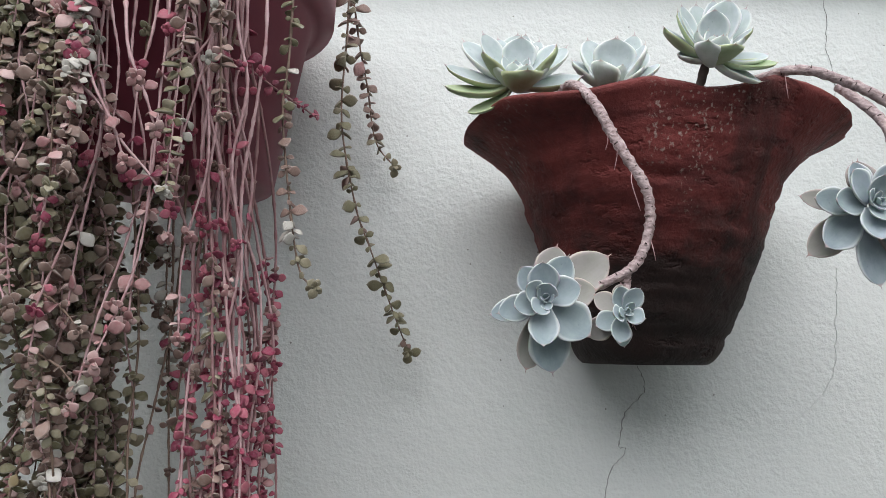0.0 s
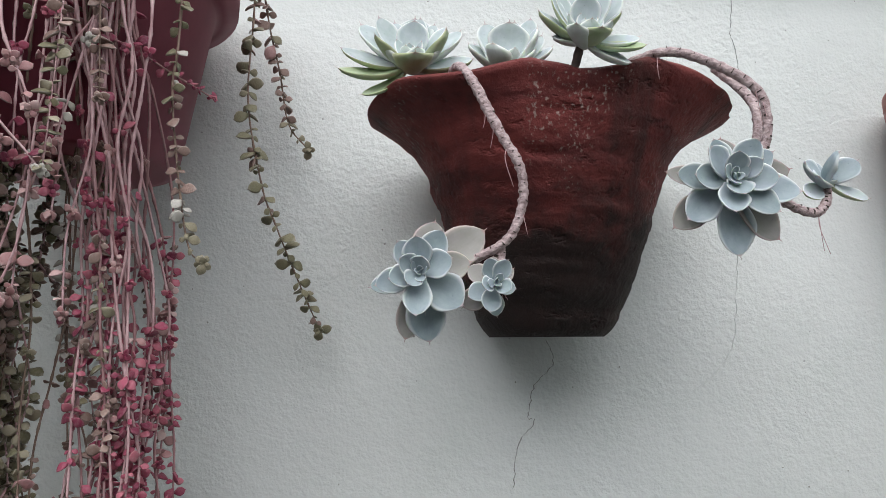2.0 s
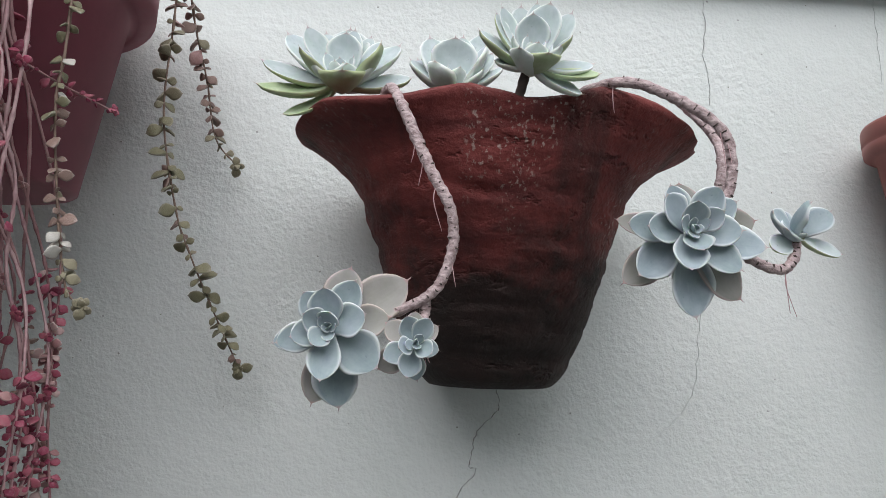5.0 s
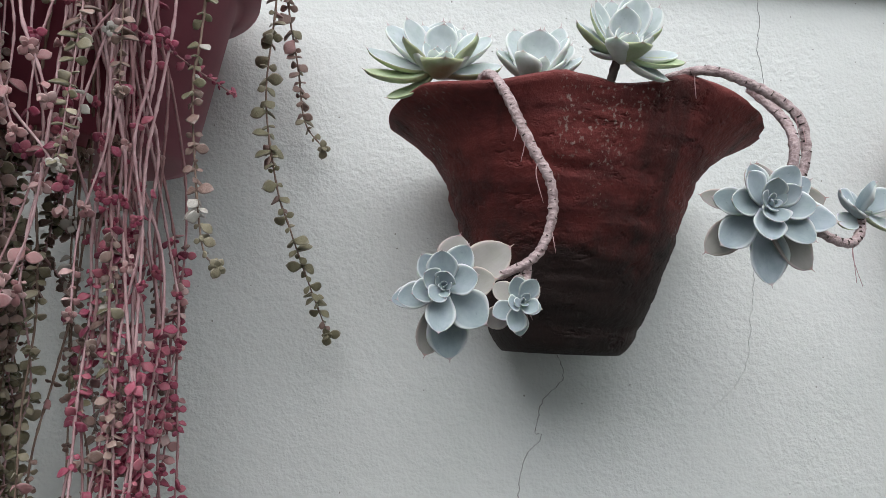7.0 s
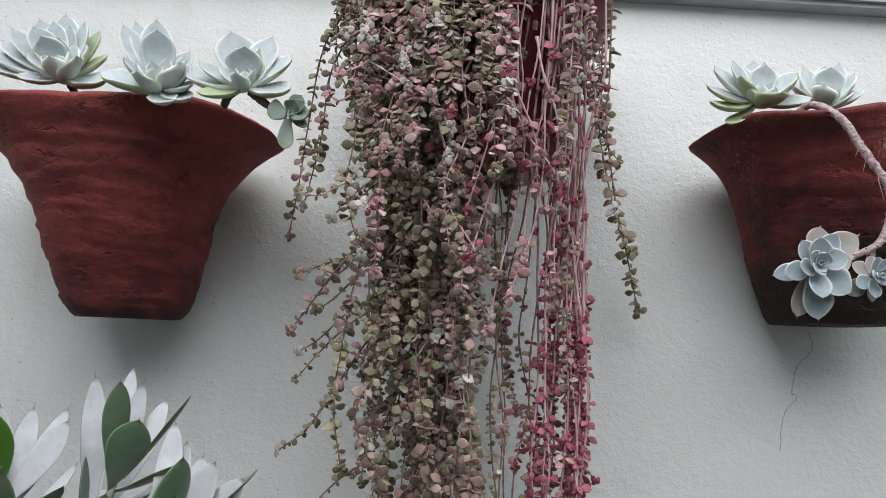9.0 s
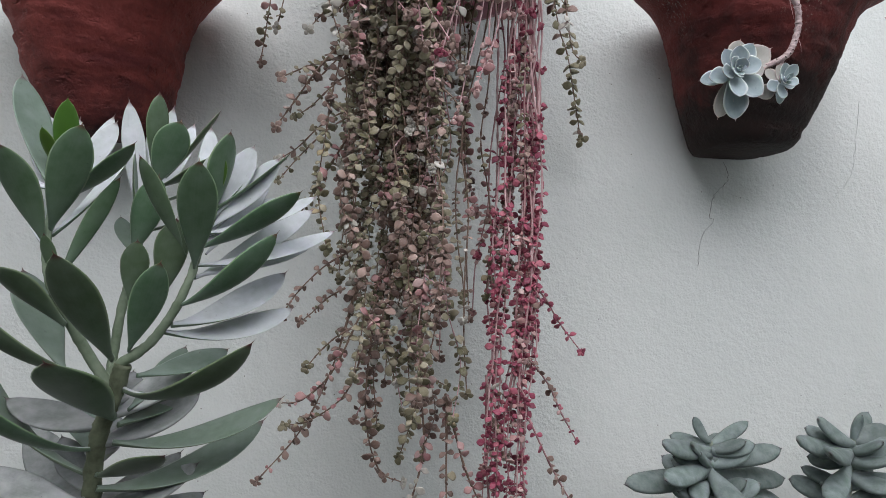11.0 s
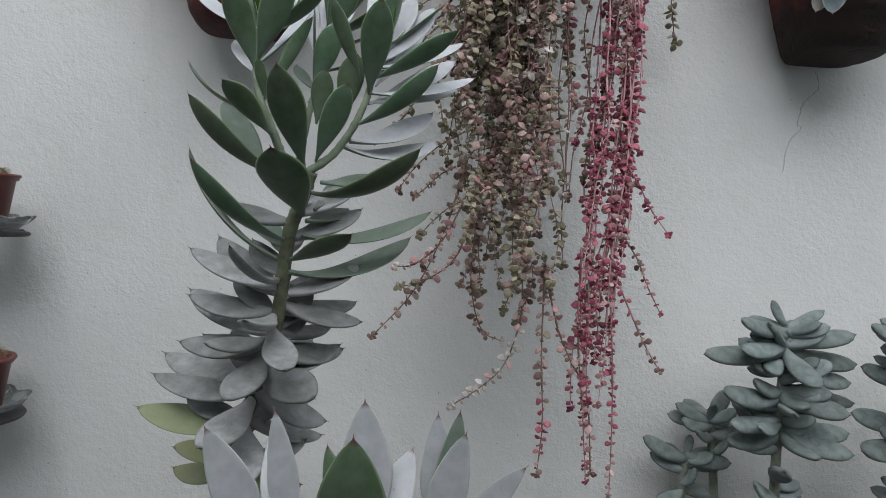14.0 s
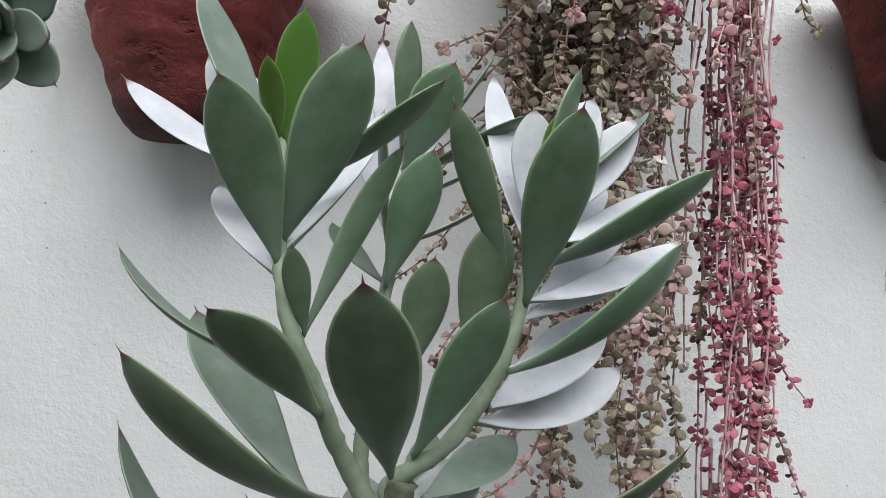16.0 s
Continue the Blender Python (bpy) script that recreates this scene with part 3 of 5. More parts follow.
UPRIGHT_DRESS = {"d": [ROSETTE, ROSETTE], "k": [TREE_MID, TREE_MID], "b": [ROSETTE_UNDER, ROSETTE_PALE], "w": [ROSETTE_UNDER, ROSETTE_PALE], "g": [ROSETTE_GREEN, ROSETTE_PALE], "G": [ROSETTE_GREEN, ROSETTE_GREEN]}
ROSETTE_DRESS = {"b": [ROSETTE, ROSETTE], "w": [ROSETTE_UNDER, ROSETTE], "g": [ROSETTE_GREEN, ROSETTE], "G": [ROSETTE_GREEN, ROSETTE_GREEN], "o": [ROSETTE_OLD, ROSETTE_OLD], "d": [TREE_MID, TREE_MID]}


def laid_rosette(label, centre, axis, leaves, seed, heart=0, heart_size=0.010, lean=True, stem=None, stem_mat=None, thick=0.30):
    """A rosette whose leaves are laid one by one. leaves: millimetres to the side, up and towards the viewer from the heart to
    the tip (or, with lean, the degrees by which the leaf leans from the axis), width, and the leaf's dress."""
    r = random.Random(seed)
    ob = thing("rosette_succulent", centre, label, "succulent", "rosettes")
    ax, c = Vector(axis).normalized(), Vector(centre)
    for k in range(heart):
        f = k / max(1, heart - 1)
        out = Matrix.Rotation(k * 2.39996 + seed, 3, ax) @ ax.orthogonal().normalized()
        a = radians(8 + 46 * f)
        way = ax * math.cos(a) + out * math.sin(a)
        up = ax * math.sin(a) - out * math.cos(a)
        size = heart_size * (0.6 + 0.5 * f)
        leaf_between(ob, c - ax * 0.002 * f, c + way * size, size * 0.72, ROSETTE_DRESS["b"] if lean else UPRIGHT_DRESS["w"], 0.7, 0.45, up, belly=0.58, foot=0.5, cup=0.35, point=0.06, blunt=1.9, rows=10)
    dresses = ROSETTE_DRESS if lean else UPRIGHT_DRESS
    for dx, dz, front, width, dress in leaves:
        flat = math.hypot(dx, dz)
        if lean:
            # the base of a spread leaf sits further down the axis
            sink = 0.0002 * max(0.0, front - 40) * 1.1
            front = flat / math.tan(radians(front)) if abs(front - 90) > 0.5 else 0.0
        else:
            sink = 0.0
        base = c - ax * sink + Vector((dx, 0, dz)) * 0.00012
        tip = c - ax * sink + Vector((dx, -front, dz)) * (0.00108 if lean else 0.00114)
        width *= 1.12 if lean else 1.56 if seed < 20 else 1.48
        way = (tip - base).normalized()
        up = ax - way * ax.dot(way)
        if up.length < 0.25:
            up = -Vector((dx, 0, dz)) + ax * 0.2
        leaf_between(ob, base, tip, width * 0.001 * r.uniform(0.97, 1.06), dresses[dress], r.uniform(0.42, 0.68) if lean else r.uniform(0.7, 1.0), (thick if lean else 0.46) * r.uniform(0.85, 1.15), up + Vector((r.uniform(-0.1, 0.1), 0, r.uniform(-0.1, 0.1))),
                     belly=r.uniform(0.57, 0.62) + (0.0 if lean else 0.04), foot=0.44, cup=r.uniform(0.36, 0.50), point=0.07, blunt=r.uniform(1.75, 2.15) if lean else r.uniform(1.9, 2.4))
    if stem is not None:
        woody_stem(ob, stem, stem_mat, r)
    return ob


# growing upright over the lips of the two wall pots
laid_rosette("pale green-grey rosette succulent growing over a clay pot's lip", (0.177, 0.530, 1.814), (-0.02, -0.85, 1.0), (
    (3, 32, 10, 18, "w"), (4, 46, -15, 22, "b"), (-12, 39, -8, 14, "w"), (-24, 39, 0, 14, "w"), (-38, 37, -8, 17, "b"), (19, 38, -8, 13, "w"), (39, 32, -5, 17, "b"), (26, 21, 22, 20, "g"),
    (-26, 16, 20, 16, "g"), (-52, 12, 5, 15, "g"), (47, 4, 8, 15, "g"), (-53, -8, 15, 15, "G"), (3, -4, 36, 22, "g"), (-36, -26, 10, 10, "G"), (8, 40, -2, 11, "w"), (12, 10, -25, 18, "b"), (-20, 12, -25, 18, "b")), 11, 9, 0.030, False)
laid_rosette("pale grey rosette succulent rising behind a clay pot's lip", (0.261, 0.552, 1.820), (0.05, -0.55, 1.0), (
    (-16, 44, -8, 19, "w"), (1, 37, 10, 23, "w"), (9, 48, -12, 18, "w"), (22, 50, -10, 16, "w"), (22, 31, 14, 18, "w"), (-30, 24, -2, 15, "w"), (36, 20, 5, 13, "w"), (-14, 14, 22, 18, "w"), (30, 34, -6, 14, "b"), (-24, 30, -16, 15, "b")), 12, 7, 0.032, False)
laid_rosette("green-grey rosette succulent on a short dark stem", (0.302, 0.452, 1.803), (0.03, -0.80, 1.0), (
    (-2, 27, 12, 15, "w"), (9, 36, 8, 15, "w"), (12, 42, -8, 15, "w"), (-5, 41, -8, 13, "w"), (-18, 36, 0, 9, "w"), (-22, 30, 4, 10, "g"), (24, 35, 0, 13, "g"), (20, 14, 15, 10, "g"), (-32, 18, 6, 13, "g"), (-28, 23, -6, 11, "g"),
    (-22, 3, 0, 11, "w"), (4, -1, 24, 16, "g"), (38, 6, -4, 14, "b"), (39, -4, 6, 11, "G"), (29, -16, 4, 12, "w"), (18, 28, -12, 13, "b"), (3, 40, 0, 9, "w")), 13, 10, 0.027, False,
    stem=[(0.292, 0.475, 1.765), (0.294, 0.462, 1.780), (0.300, 0.455, 1.804)], stem_mat=DARK_STEM)
# hanging on woody stems before the darker pot
laid_rosette("blue-grey rosette succulent hanging on a bent woody stem", (0.182, 0.441, 1.636), (-0.06, -1.0, 0.12), (
    (-8, -9, 45, 13, "b"), (-13, 7, 50, 14, "b"), (1, 8, 38, 13, "b"), (-3, 22, 62, 19, "b"), (-15, 20, 75, 16, "b"), (14, 27, 74, 17, "b"), (20, 8, 62, 18, "b"), (-20, -5, 62, 15, "b"), (-29, -8, 80, 16, "b"), (-33, -8, 95, 15, "g"),
    (-3, -28, 66, 18, "b"), (27, -21, 80, 24, "b"), (6, -44, 95, 25, "b"), (-10, -42, 100, 17, "o"), (10, 36, 95, 21, "o"), (43, 30, 94, 26, "o"), (33, 8, 88, 19, "o"), (26, -6, 96, 17, "o")), 14, 6, 0.010,
    stem=[(0.205, 0.520, 1.792), (0.213, 0.497, 1.801), (0.221, 0.466, 1.778), (0.232, 0.457, 1.751), (0.242, 0.450, 1.728), (0.251, 0.448, 1.711), (0.254, 0.450, 1.690), (0.249, 0.451, 1.669), (0.238, 0.452, 1.655), (0.205, 0.460, 1.640), (0.186, 0.450, 1.636)])
laid_rosette("small blue-grey offset rosette beside a larger one", (0.232, 0.436, 1.628), (0.15, -1.0, 0.10), (
    (8, 14, 60, 11, "b"), (-5, 15, 60, 12, "b"), (-9, -2, 50, 10, "b"), (9, -5, 52, 11, "b"), (-3, -18, 74, 13, "b"), (-16, -8, 80, 12, "b"), (15, -3, 82, 10, "b"), (15, 11, 92, 10, "o"), (2, 19, 92, 10, "o"), (-15, 12, 90, 13, "o"), (4, -20, 96, 11, "b"), (-18, -14, 98, 14, "o")), 15, 5, 0.0085,
    stem=[(0.238, 0.455, 1.655), (0.238, 0.456, 1.645), (0.234, 0.446, 1.630)])
laid_rosette("blue-grey rosette succulent hanging on two pale woody stems", (0.398, 0.436, 1.700), (0.02, -1.0, 0.10), (
    (2, -13, 50, 18, "b"), (-1, 15, 50, 16, "b"), (15, 10, 55, 14, "b"), (-11, 3, 45, 11, "b"), (-18, 19, 65, 18, "b"), (-12, 27, 78, 17, "b"), (15, 25, 68, 18, "b"), (-28, 1, 70, 18, "b"), (-37, 4, 82, 17, "b"), (-40, 8, 95, 14, "o"),
    (28, 0, 68, 18, "b"), (29, 19, 80, 18, "b"), (46, 10, 92, 22, "o"), (47, -8, 82, 21, "g"), (-4, -24, 64, 20, "b"), (28, -23, 74, 19, "b"), (-29, -26, 88, 22, "b"), (-35, -30, 98, 20, "o"), (9, -50, 95, 27, "b"), (38, -38, 96, 22, "o"), (-2, 31, 92, 21, "o")), 16, 6, 0.011,
    stem=[(0.330, 0.500, 1.785), (0.343, 0.478, 1.797), (0.367, 0.460, 1.800), (0.397, 0.450, 1.786), (0.421, 0.445, 1.768), (0.428, 0.443, 1.748), (0.424, 0.444, 1.722), (0.402, 0.448, 1.702)])
laid_rosette("small grey offset rosette on a curled woody stem", (0.488, 0.471, 1.704), (0.20, -0.8, 0.6), (
    (-1, 18, 16, 13, "d"), (18, 15, 6, 13, "d"), (-18, 14, 4, 15, "d"), (25, -11, 4, 10, "g"), (-19, -9, 4, 11, "g"), (10, 18, -4, 11, "d"), (-10, 17, -6, 11, "d"), (-14, 2, 12, 12, "d")), 17, 3, 0.010, False,
    stem=[(0.420, 0.500, 1.805), (0.436, 0.482, 1.775), (0.434, 0.466, 1.749), (0.424, 0.455, 1.715), (0.432, 0.452, 1.694), (0.452, 0.455, 1.682), (0.470, 0.460, 1.680), (0.482, 0.466, 1.690), (0.486, 0.471, 1.702)])
# in the small banded pot
laid_rosette("small pale yellow-green rosette succulent in a terracotta-coloured pot", (0.762, 0.600, 1.848), (0.0, -0.5, 1.0), (
    (-22, 12, 6, 10, "g"), (-14, 20, -4, 10, "w"), (-4, 24, 8, 11, "w"), (8, 26, -6, 11, "w"), (20, 18, 4, 11, "g"), (-18, 4, 14, 10, "G"), (4, 8, 20, 12, "g"), (22, 6, 10, 11, "G"), (2, 22, -14, 11, "w"), (-12, 10, -16, 10, "g"), (16, 12, -14, 10, "g")), 18, 6, 0.014, False,
    stem=[(0.762, 0.610, 1.812), (0.761, 0.606, 1.830), (0.762, 0.600, 1.849)], stem_mat=DARK_STEM)
# growing over the brick-red pot
laid_rosette("large pale rosette succulent leaning over a brick-red pot", (-0.501, 0.485, 1.783), (-0.06, -0.85, 1.0), (
    (-7, 58, -6, 19, "b"), (-28, 52, -6, 20, "b"), (-42, 46, -12, 18, "b"), (-11, 47, 4, 13, "w"), (2, 45, 2, 11, "w"), (-22, 38, 12, 19, "w"), (14, 49, 2, 14, "w"), (22, 46, -8, 13, "G"), (-44, 38, 5, 15, "w"), (-55, 30, 0, 16, "b"),
    (-57, 16, 8, 16, "b"), (-10, 26, 20, 21, "g"), (1, 28, 15, 13, "w"), (-60, 6, 10, 17, "g"), (-27, -8, 20, 14, "g"), (20, 28, 6, 13, "w"), (33, 24, -4, 14, "G"), (40, -4, 10, 19, "g")), 21, 11, 0.036, False,
    stem=[(-0.490, 0.520, 1.745), (-0.494, 0.508, 1.765), (-0.500, 0.490, 1.784)], stem_mat=DARK_STEM)
laid_rosette("pale blue-grey rosette succulent tipping over a pot's lip", (-0.400, 0.452, 1.766), (0.15, -0.90, 1.0), (
    (-7, 57, 0, 18, "w"), (-26, 57, -6, 13, "b"), (-33, 51, 0, 15, "w"), (0, 42, 14, 19, "w"), (20, 34, -6, 15, "b"), (22, 24, 8, 13, "w"), (22, 14, 20, 22, "w"), (30, 0, 12, 15, "b"), (30, -13, 16, 16, "b"), (15, -20, 24, 17, "b"), (-42, 6, 10, 21, "g"), (-20, 15, 22, 12, "w"), (-8, 46, -10, 12, "b")), 22, 10, 0.034, False)
laid_rosette("open pale rosette succulent with few broad leaves", (-0.321, 0.438, 1.766), (0.05, -0.85, 1.0), (
    (-17, 48, -8, 24, "b"), (16, 46, -8, 20, "b"), (1, 26, 16, 21, "g"), (-6, 31, 5, 13, "w"), (10, 30, 5, 9, "w"), (35, 27, 2, 16, "g"), (-36, 17, 4, 14, "w"), (-49, 12, -5, 18, "b"), (37, -3, 10, 19, "g"), (-33, -11, 14, 12, "G")), 23, 8, 0.026, False,
    stem=[(-0.350, 0.480, 1.764), (-0.340, 0.456, 1.763), (-0.330, 0.444, 1.764), (-0.321, 0.438, 1.767)], stem_mat=DARK_STEM)
laid_rosette("small rosette drooping past the pot's lip", (-0.281, 0.430, 1.741), (0.30, -0.70, 0.3), (
    (-15, 2, 6, 14, "k"), (16, -1, 5, 13, "k"), (0, -29, 5, 9, "k"), (9, 16, 0, 9, "k"), (5, 9, 8, 9, "k"), (15, -9, 0, 7, "k"), (12, 9, 6, 8, "k")), 24, 3, 0.009, False,
    stem=[(-0.316, 0.438, 1.762), (-0.300, 0.436, 1.750), (-0.283, 0.432, 1.741)], stem_mat=DARK_STEM)
spiral_rosette("grey-green rosette succulent drooping beside a pot", (-0.566, 0.445, 1.592), (0.15, -0.85, -0.35), 0.056, 20, 92, 25, [TREE_MID, TREE_MID],
               [(-0.600, 0.560, 1.765), (-0.632, 0.500, 1.775), (-0.640, 0.465, 1.720), (-0.620, 0.455, 1.640), (-0.585, 0.455, 1.590), (-0.568, 0.448, 1.590)])


# ---- the trailing plant ----
VINE_LEAF = leaf_shape(length=1.0, width=0.80, thick=0.40, belly=0.52, foot=0.22, bend=-0.6, cup=0.20, rows=7, cols=8, point=0.06, blunt=1.7, top=0.6)
VINE_UV = np.array(VINE_LEAF[3])


def vine_leaves(name, placed, mats):
    """Joins many small leaves: placed is a list of (pose, size, material number)."""
    v0 = VINE_LEAF[0]
    n = len(v0)
    verts = np.empty((len(placed) * n, 3))
    faces, index = [], []
    for i, (m, size, k) in enumerate(placed):
        a = np.array(m)
        verts[i * n:(i + 1) * n] = (v0 * size) @ a[:3, :3].T + a[:3, 3]
        faces += [tuple(q + i * n for q in f) for f in VINE_LEAF[1]]
        index += [k] * len(VINE_LEAF[1])
    return mesh_of(name, verts, faces, mats, index=index, uvs=np.tile(VINE_UV, (len(placed), 1)).tolist())


trailing = thing("trailing_succulent", (POT_C[0], POT_C[1], 1.90), "trailing succulent with long curtains of olive, mauve and crimson leafy stems", "trailing plant")
SINGLE_LEAF = {}


def vine(path, stem_mat, weights, gap, size, rng, radius=0.0009, bare=0.0, dense_from=None, tuft=True, single=False, clump=None, droop=0.7, parent=None):
    """One hanging stem with opposite pairs of cupped leaves. weights: shares of the vine materials; gap: metres between pairs;
    bare: share of pairs missing above the height dense_from; clump: leaves come in tufts, with a share of bare stem between."""
    path = np.asarray(path)
    st = part("vine" if parent is None else "shoot", tube("vine", path, (radius * 1.2, radius * 0.7), [stem_mat], 5, 0.0, 0.012), parent or trailing)
    placed, run, nxt, turn, seed = [], 0.0, rng.uniform(0, gap), rng.uniform(0, 3.1), rng.uniform(0, 99)
    seg = np.linalg.norm(np.diff(path, axis=0), axis=1)
    total = seg.sum()
    k = rng.choices(range(6), weights)[0]

    def put(p, o, way, sz, kk):
        fall = rng.uniform(-0.3, 1.1) * droop
        flat = Vector((o.x * 1.15, o.y * 0.8, o.z))
        d = (flat + way * fall + Vector((rng.uniform(-0.3, 0.3), rng.uniform(-0.3, 0.2), rng.uniform(-0.25, 0.25)))).normalized()
        up = Vector((rng.uniform(-0.9, 0.9), -0.85, rng.uniform(-0.5, 1.3)))
        placed.append((frame_along(Vector(p) + o * radius * 0.6, d, up), sz, kk))

    def star(at, way, sz, kk):
        # a small rosette of new leaves, two crossed pairs and a heart
        face = (way * 0.7 + Vector((rng.uniform(-0.6, 0.6), -1.0, 0.3))).normalized()
        side = face.orthogonal().normalized()
        t0 = rng.uniform(0, 3)
        for q in range(7):
            o = Matrix.Rotation(q * math.pi / 2 + (0.0, 0.78)[q > 3] + t0 + rng.uniform(-0.4, 0.4), 3, face) @ side
            placed.append((frame_along(Vector(at), (o + face * ((0.35 if q < 4 else 1.1) + rng.uniform(-0.3, 0.3))).normalized(), face - o * 0.3), sz * (0.85 if q < 4 else 0.55) * rng.uniform(0.65, 1.25), kk))

    for i, s in enumerate(seg):
        way = Vector((path[i + 1] - path[i]) / (s + 1e-9))
        side = way.orthogonal().normalized()
        while nxt < run + s:
            p = path[i] + (path[i + 1] - path[i]) * ((nxt - run) / s)
            turn += math.pi / 2 + rng.uniform(-0.35, 0.35)
            skip = dense_from is not None and p[2] > dense_from and rng.random() < bare
            if clump is not None and noise.noise(Vector((nxt * 38.0, seed, 0.0))) < clump:
                skip = True
            if skip and bare and rng.random() < 0.06:
                star(Vector(p) + Vector((rng.uniform(-0.003, 0.003), -0.003, 0.0)), way, size * 0.85, k)
            if not skip:
                out = Matrix.Rotation(turn, 3, way) @ side
                near_end = (total - nxt) < 0.02
                if rng.random() < 0.14:
                    k = rng.choices(range(6), weights)[0]
                for sign in (1, -1):
                    if rng.random() > 0.05:
                        put(p, out * sign, way, size * rng.choice((rng.uniform(0.5, 0.9), rng.uniform(0.85, 1.4))) * (0.62 if near_end else 1.0), k if rng.random() < 0.9 else rng.choices(range(6), weights)[0])
            nxt += gap * rng.choice((rng.uniform(0.4, 0.8), rng.uniform(0.7, 1.2), rng.uniform(0.8, 1.6)))
        run += s
    if tuft:
        star(path[-1], Vector(path[-1] - path[-2]).normalized(), size, 4 if weights[3] < 1 and rng.random() < 0.2 else k)
    if single:
        for m, sz, k in placed:
            if k not in SINGLE_LEAF:
                SINGLE_LEAF[k] = mesh_of("leaf", VINE_LEAF[0], VINE_LEAF[1], [VINE_MATERIALS[k]], uvs=VINE_LEAF[3])
            part("leaf", SINGLE_LEAF[k], st, "", m @ Matrix.Diagonal((sz, sz, sz, 1)))
    elif placed:
        part("leaves", vine_leaves("leaves", placed, VINE_MATERIALS), st)["kind"] = "stuff"
    return path


def hang(x, y, z_end, rng, drift=(0.0, 0.0), sway=0.010, top=1.915):
    """A path that comes over the pot's lip and hangs down, wandering, to about (x, y, z_end)."""
    a = math.atan2(y - POT_C[1], x - POT_C[0])
    if a > -0.80:
        a = rng.uniform(-1.30, -0.80)
    r = 0.128
    start = (POT_C[0] + 0.75 * r * math.cos(a), POT_C[1] + 0.75 * r * math.sin(a), top + 0.005)
    lip = (POT_C[0] + (r + 0.016) * math.cos(a), POT_C[1] + (r + 0.016) * math.sin(a), top + 0.038 + rng.uniform(-0.004, 0.012))
    pts = [start, lip]
    n = max(3, int((top - z_end) / 0.055))
    wx, wy = 0.0, 0.0
    for i in range(n):
        f = (i + 1) / n
        zz = top - 0.03 + (z_end - top + 0.03) * f
        blend = min(1.0, 2.4 * f)
        wx, wy = 0.72 * wx + rng.gauss(0, sway * 0.55), 0.72 * wy + rng.gauss(0, sway * 0.4)
        px = lip[0] + (x - lip[0]) * blend + drift[0] * f * f + wx
        py = lip[1] + (y - lip[1]) * blend + drift[1] * f * f + wy
        pts.append((px, min(py, 0.685), zz))
    return smooth_path(pts, 12)


def shoots(path, count, rng, stem_mat, weights, size, lengths=(0.025, 0.06), lean=0.8, z_range=(1.0, 2.0)):
    """Short side shoots that leave a vine sideways and droop or lift at the tip."""
    for i in range(count):
        p = path[int(rng.uniform(0.25, 0.92) * (len(path) - 1))]
        if not z_range[0] < p[2] < z_range[1]:
            continue
        L = rng.uniform(*lengths)
        a = rng.uniform(math.pi, 2 * math.pi)
        out = np.array([math.cos(a), 0.8 * math.sin(a), 0.0]) * lean
        q1 = p + (out + np.array([0, 0, -0.5])) * L * 0.5
        q2 = q1 + (out * 0.8 + np.array([0, 0, rng.uniform(-0.9, 0.3)])) * L * 0.5
        vine(smooth_path([p, q1, q2], 5), stem_mat, weights, 0.0085, size * 0.92, rng, 0.0008)


rng = random.Random(8)
OLIVE = (5, 3.5, 0.3, 0.0, 0.2, 1.0)
BROWNISH = (2.6, 5, 0.5, 0.1, 0.35, 0.3)
PINKISH = (1.2, 5, 3, 0.2, 0.4, 0.4)
MIXED = (2.0, 3.6, 3.6, 0.2, 1.4, 1.7)
CRIMSON = (0.05, 0.8, 1.2, 6, 0.05, 0.0)
# the dense olive and brown curtain: longest in its middle, tapering to its outer edge
for i in range(56):
    x = -0.207 + 0.117 * rng.random()
    y = rng.uniform(0.44, 0.57)
    floor_z = float(np.interp(x, (-0.236, -0.20, -0.165, -0.13, -0.10, -0.086), (1.46, 1.36, 1.29, 1.19, 1.26, 1.50)))
    end = floor_z + 0.34 * rng.random() ** 1.5
    w = OLIVE if x < -0.165 or rng.random() < 0.35 else BROWNISH
    stem = BROWN_STEM if x < -0.150 else rng.choice((BROWN_STEM, PINK_STEM))
    path = vine(hang(x, y, end, rng, (rng.uniform(-0.026, 0.018), 0.01), 0.018), stem, w, 0.0060, 0.0088, rng, 0.0008, 0.0 if x < -0.150 else 0.45, 1.74, clump=rng.uniform(-0.5, -0.12))
    shoots(path, rng.choice((0, 1, 2, 3)), rng, stem, w, 0.0090, z_range=(1.0, 2.0 if x < -0.165 else 1.70))
# shorter pinkish stems over the pot
for i in range(13):
    x = rng.uniform(-0.228, -0.120)
    left = x < -0.165
    path = vine(hang(x, rng.uniform(0.405, 0.45), rng.uniform(1.58, 1.80), rng, sway=0.016), BROWN_STEM if left else PINK_STEM, MIXED if left else PINKISH, 0.0062, 0.0084, rng, 0.0008, 0.10 if left else 0.55, 1.70, clump=-0.35)
    shoots(path, 3 if left else 0, rng, PINK_STEM, MIXED if left else PINKISH, 0.0090)
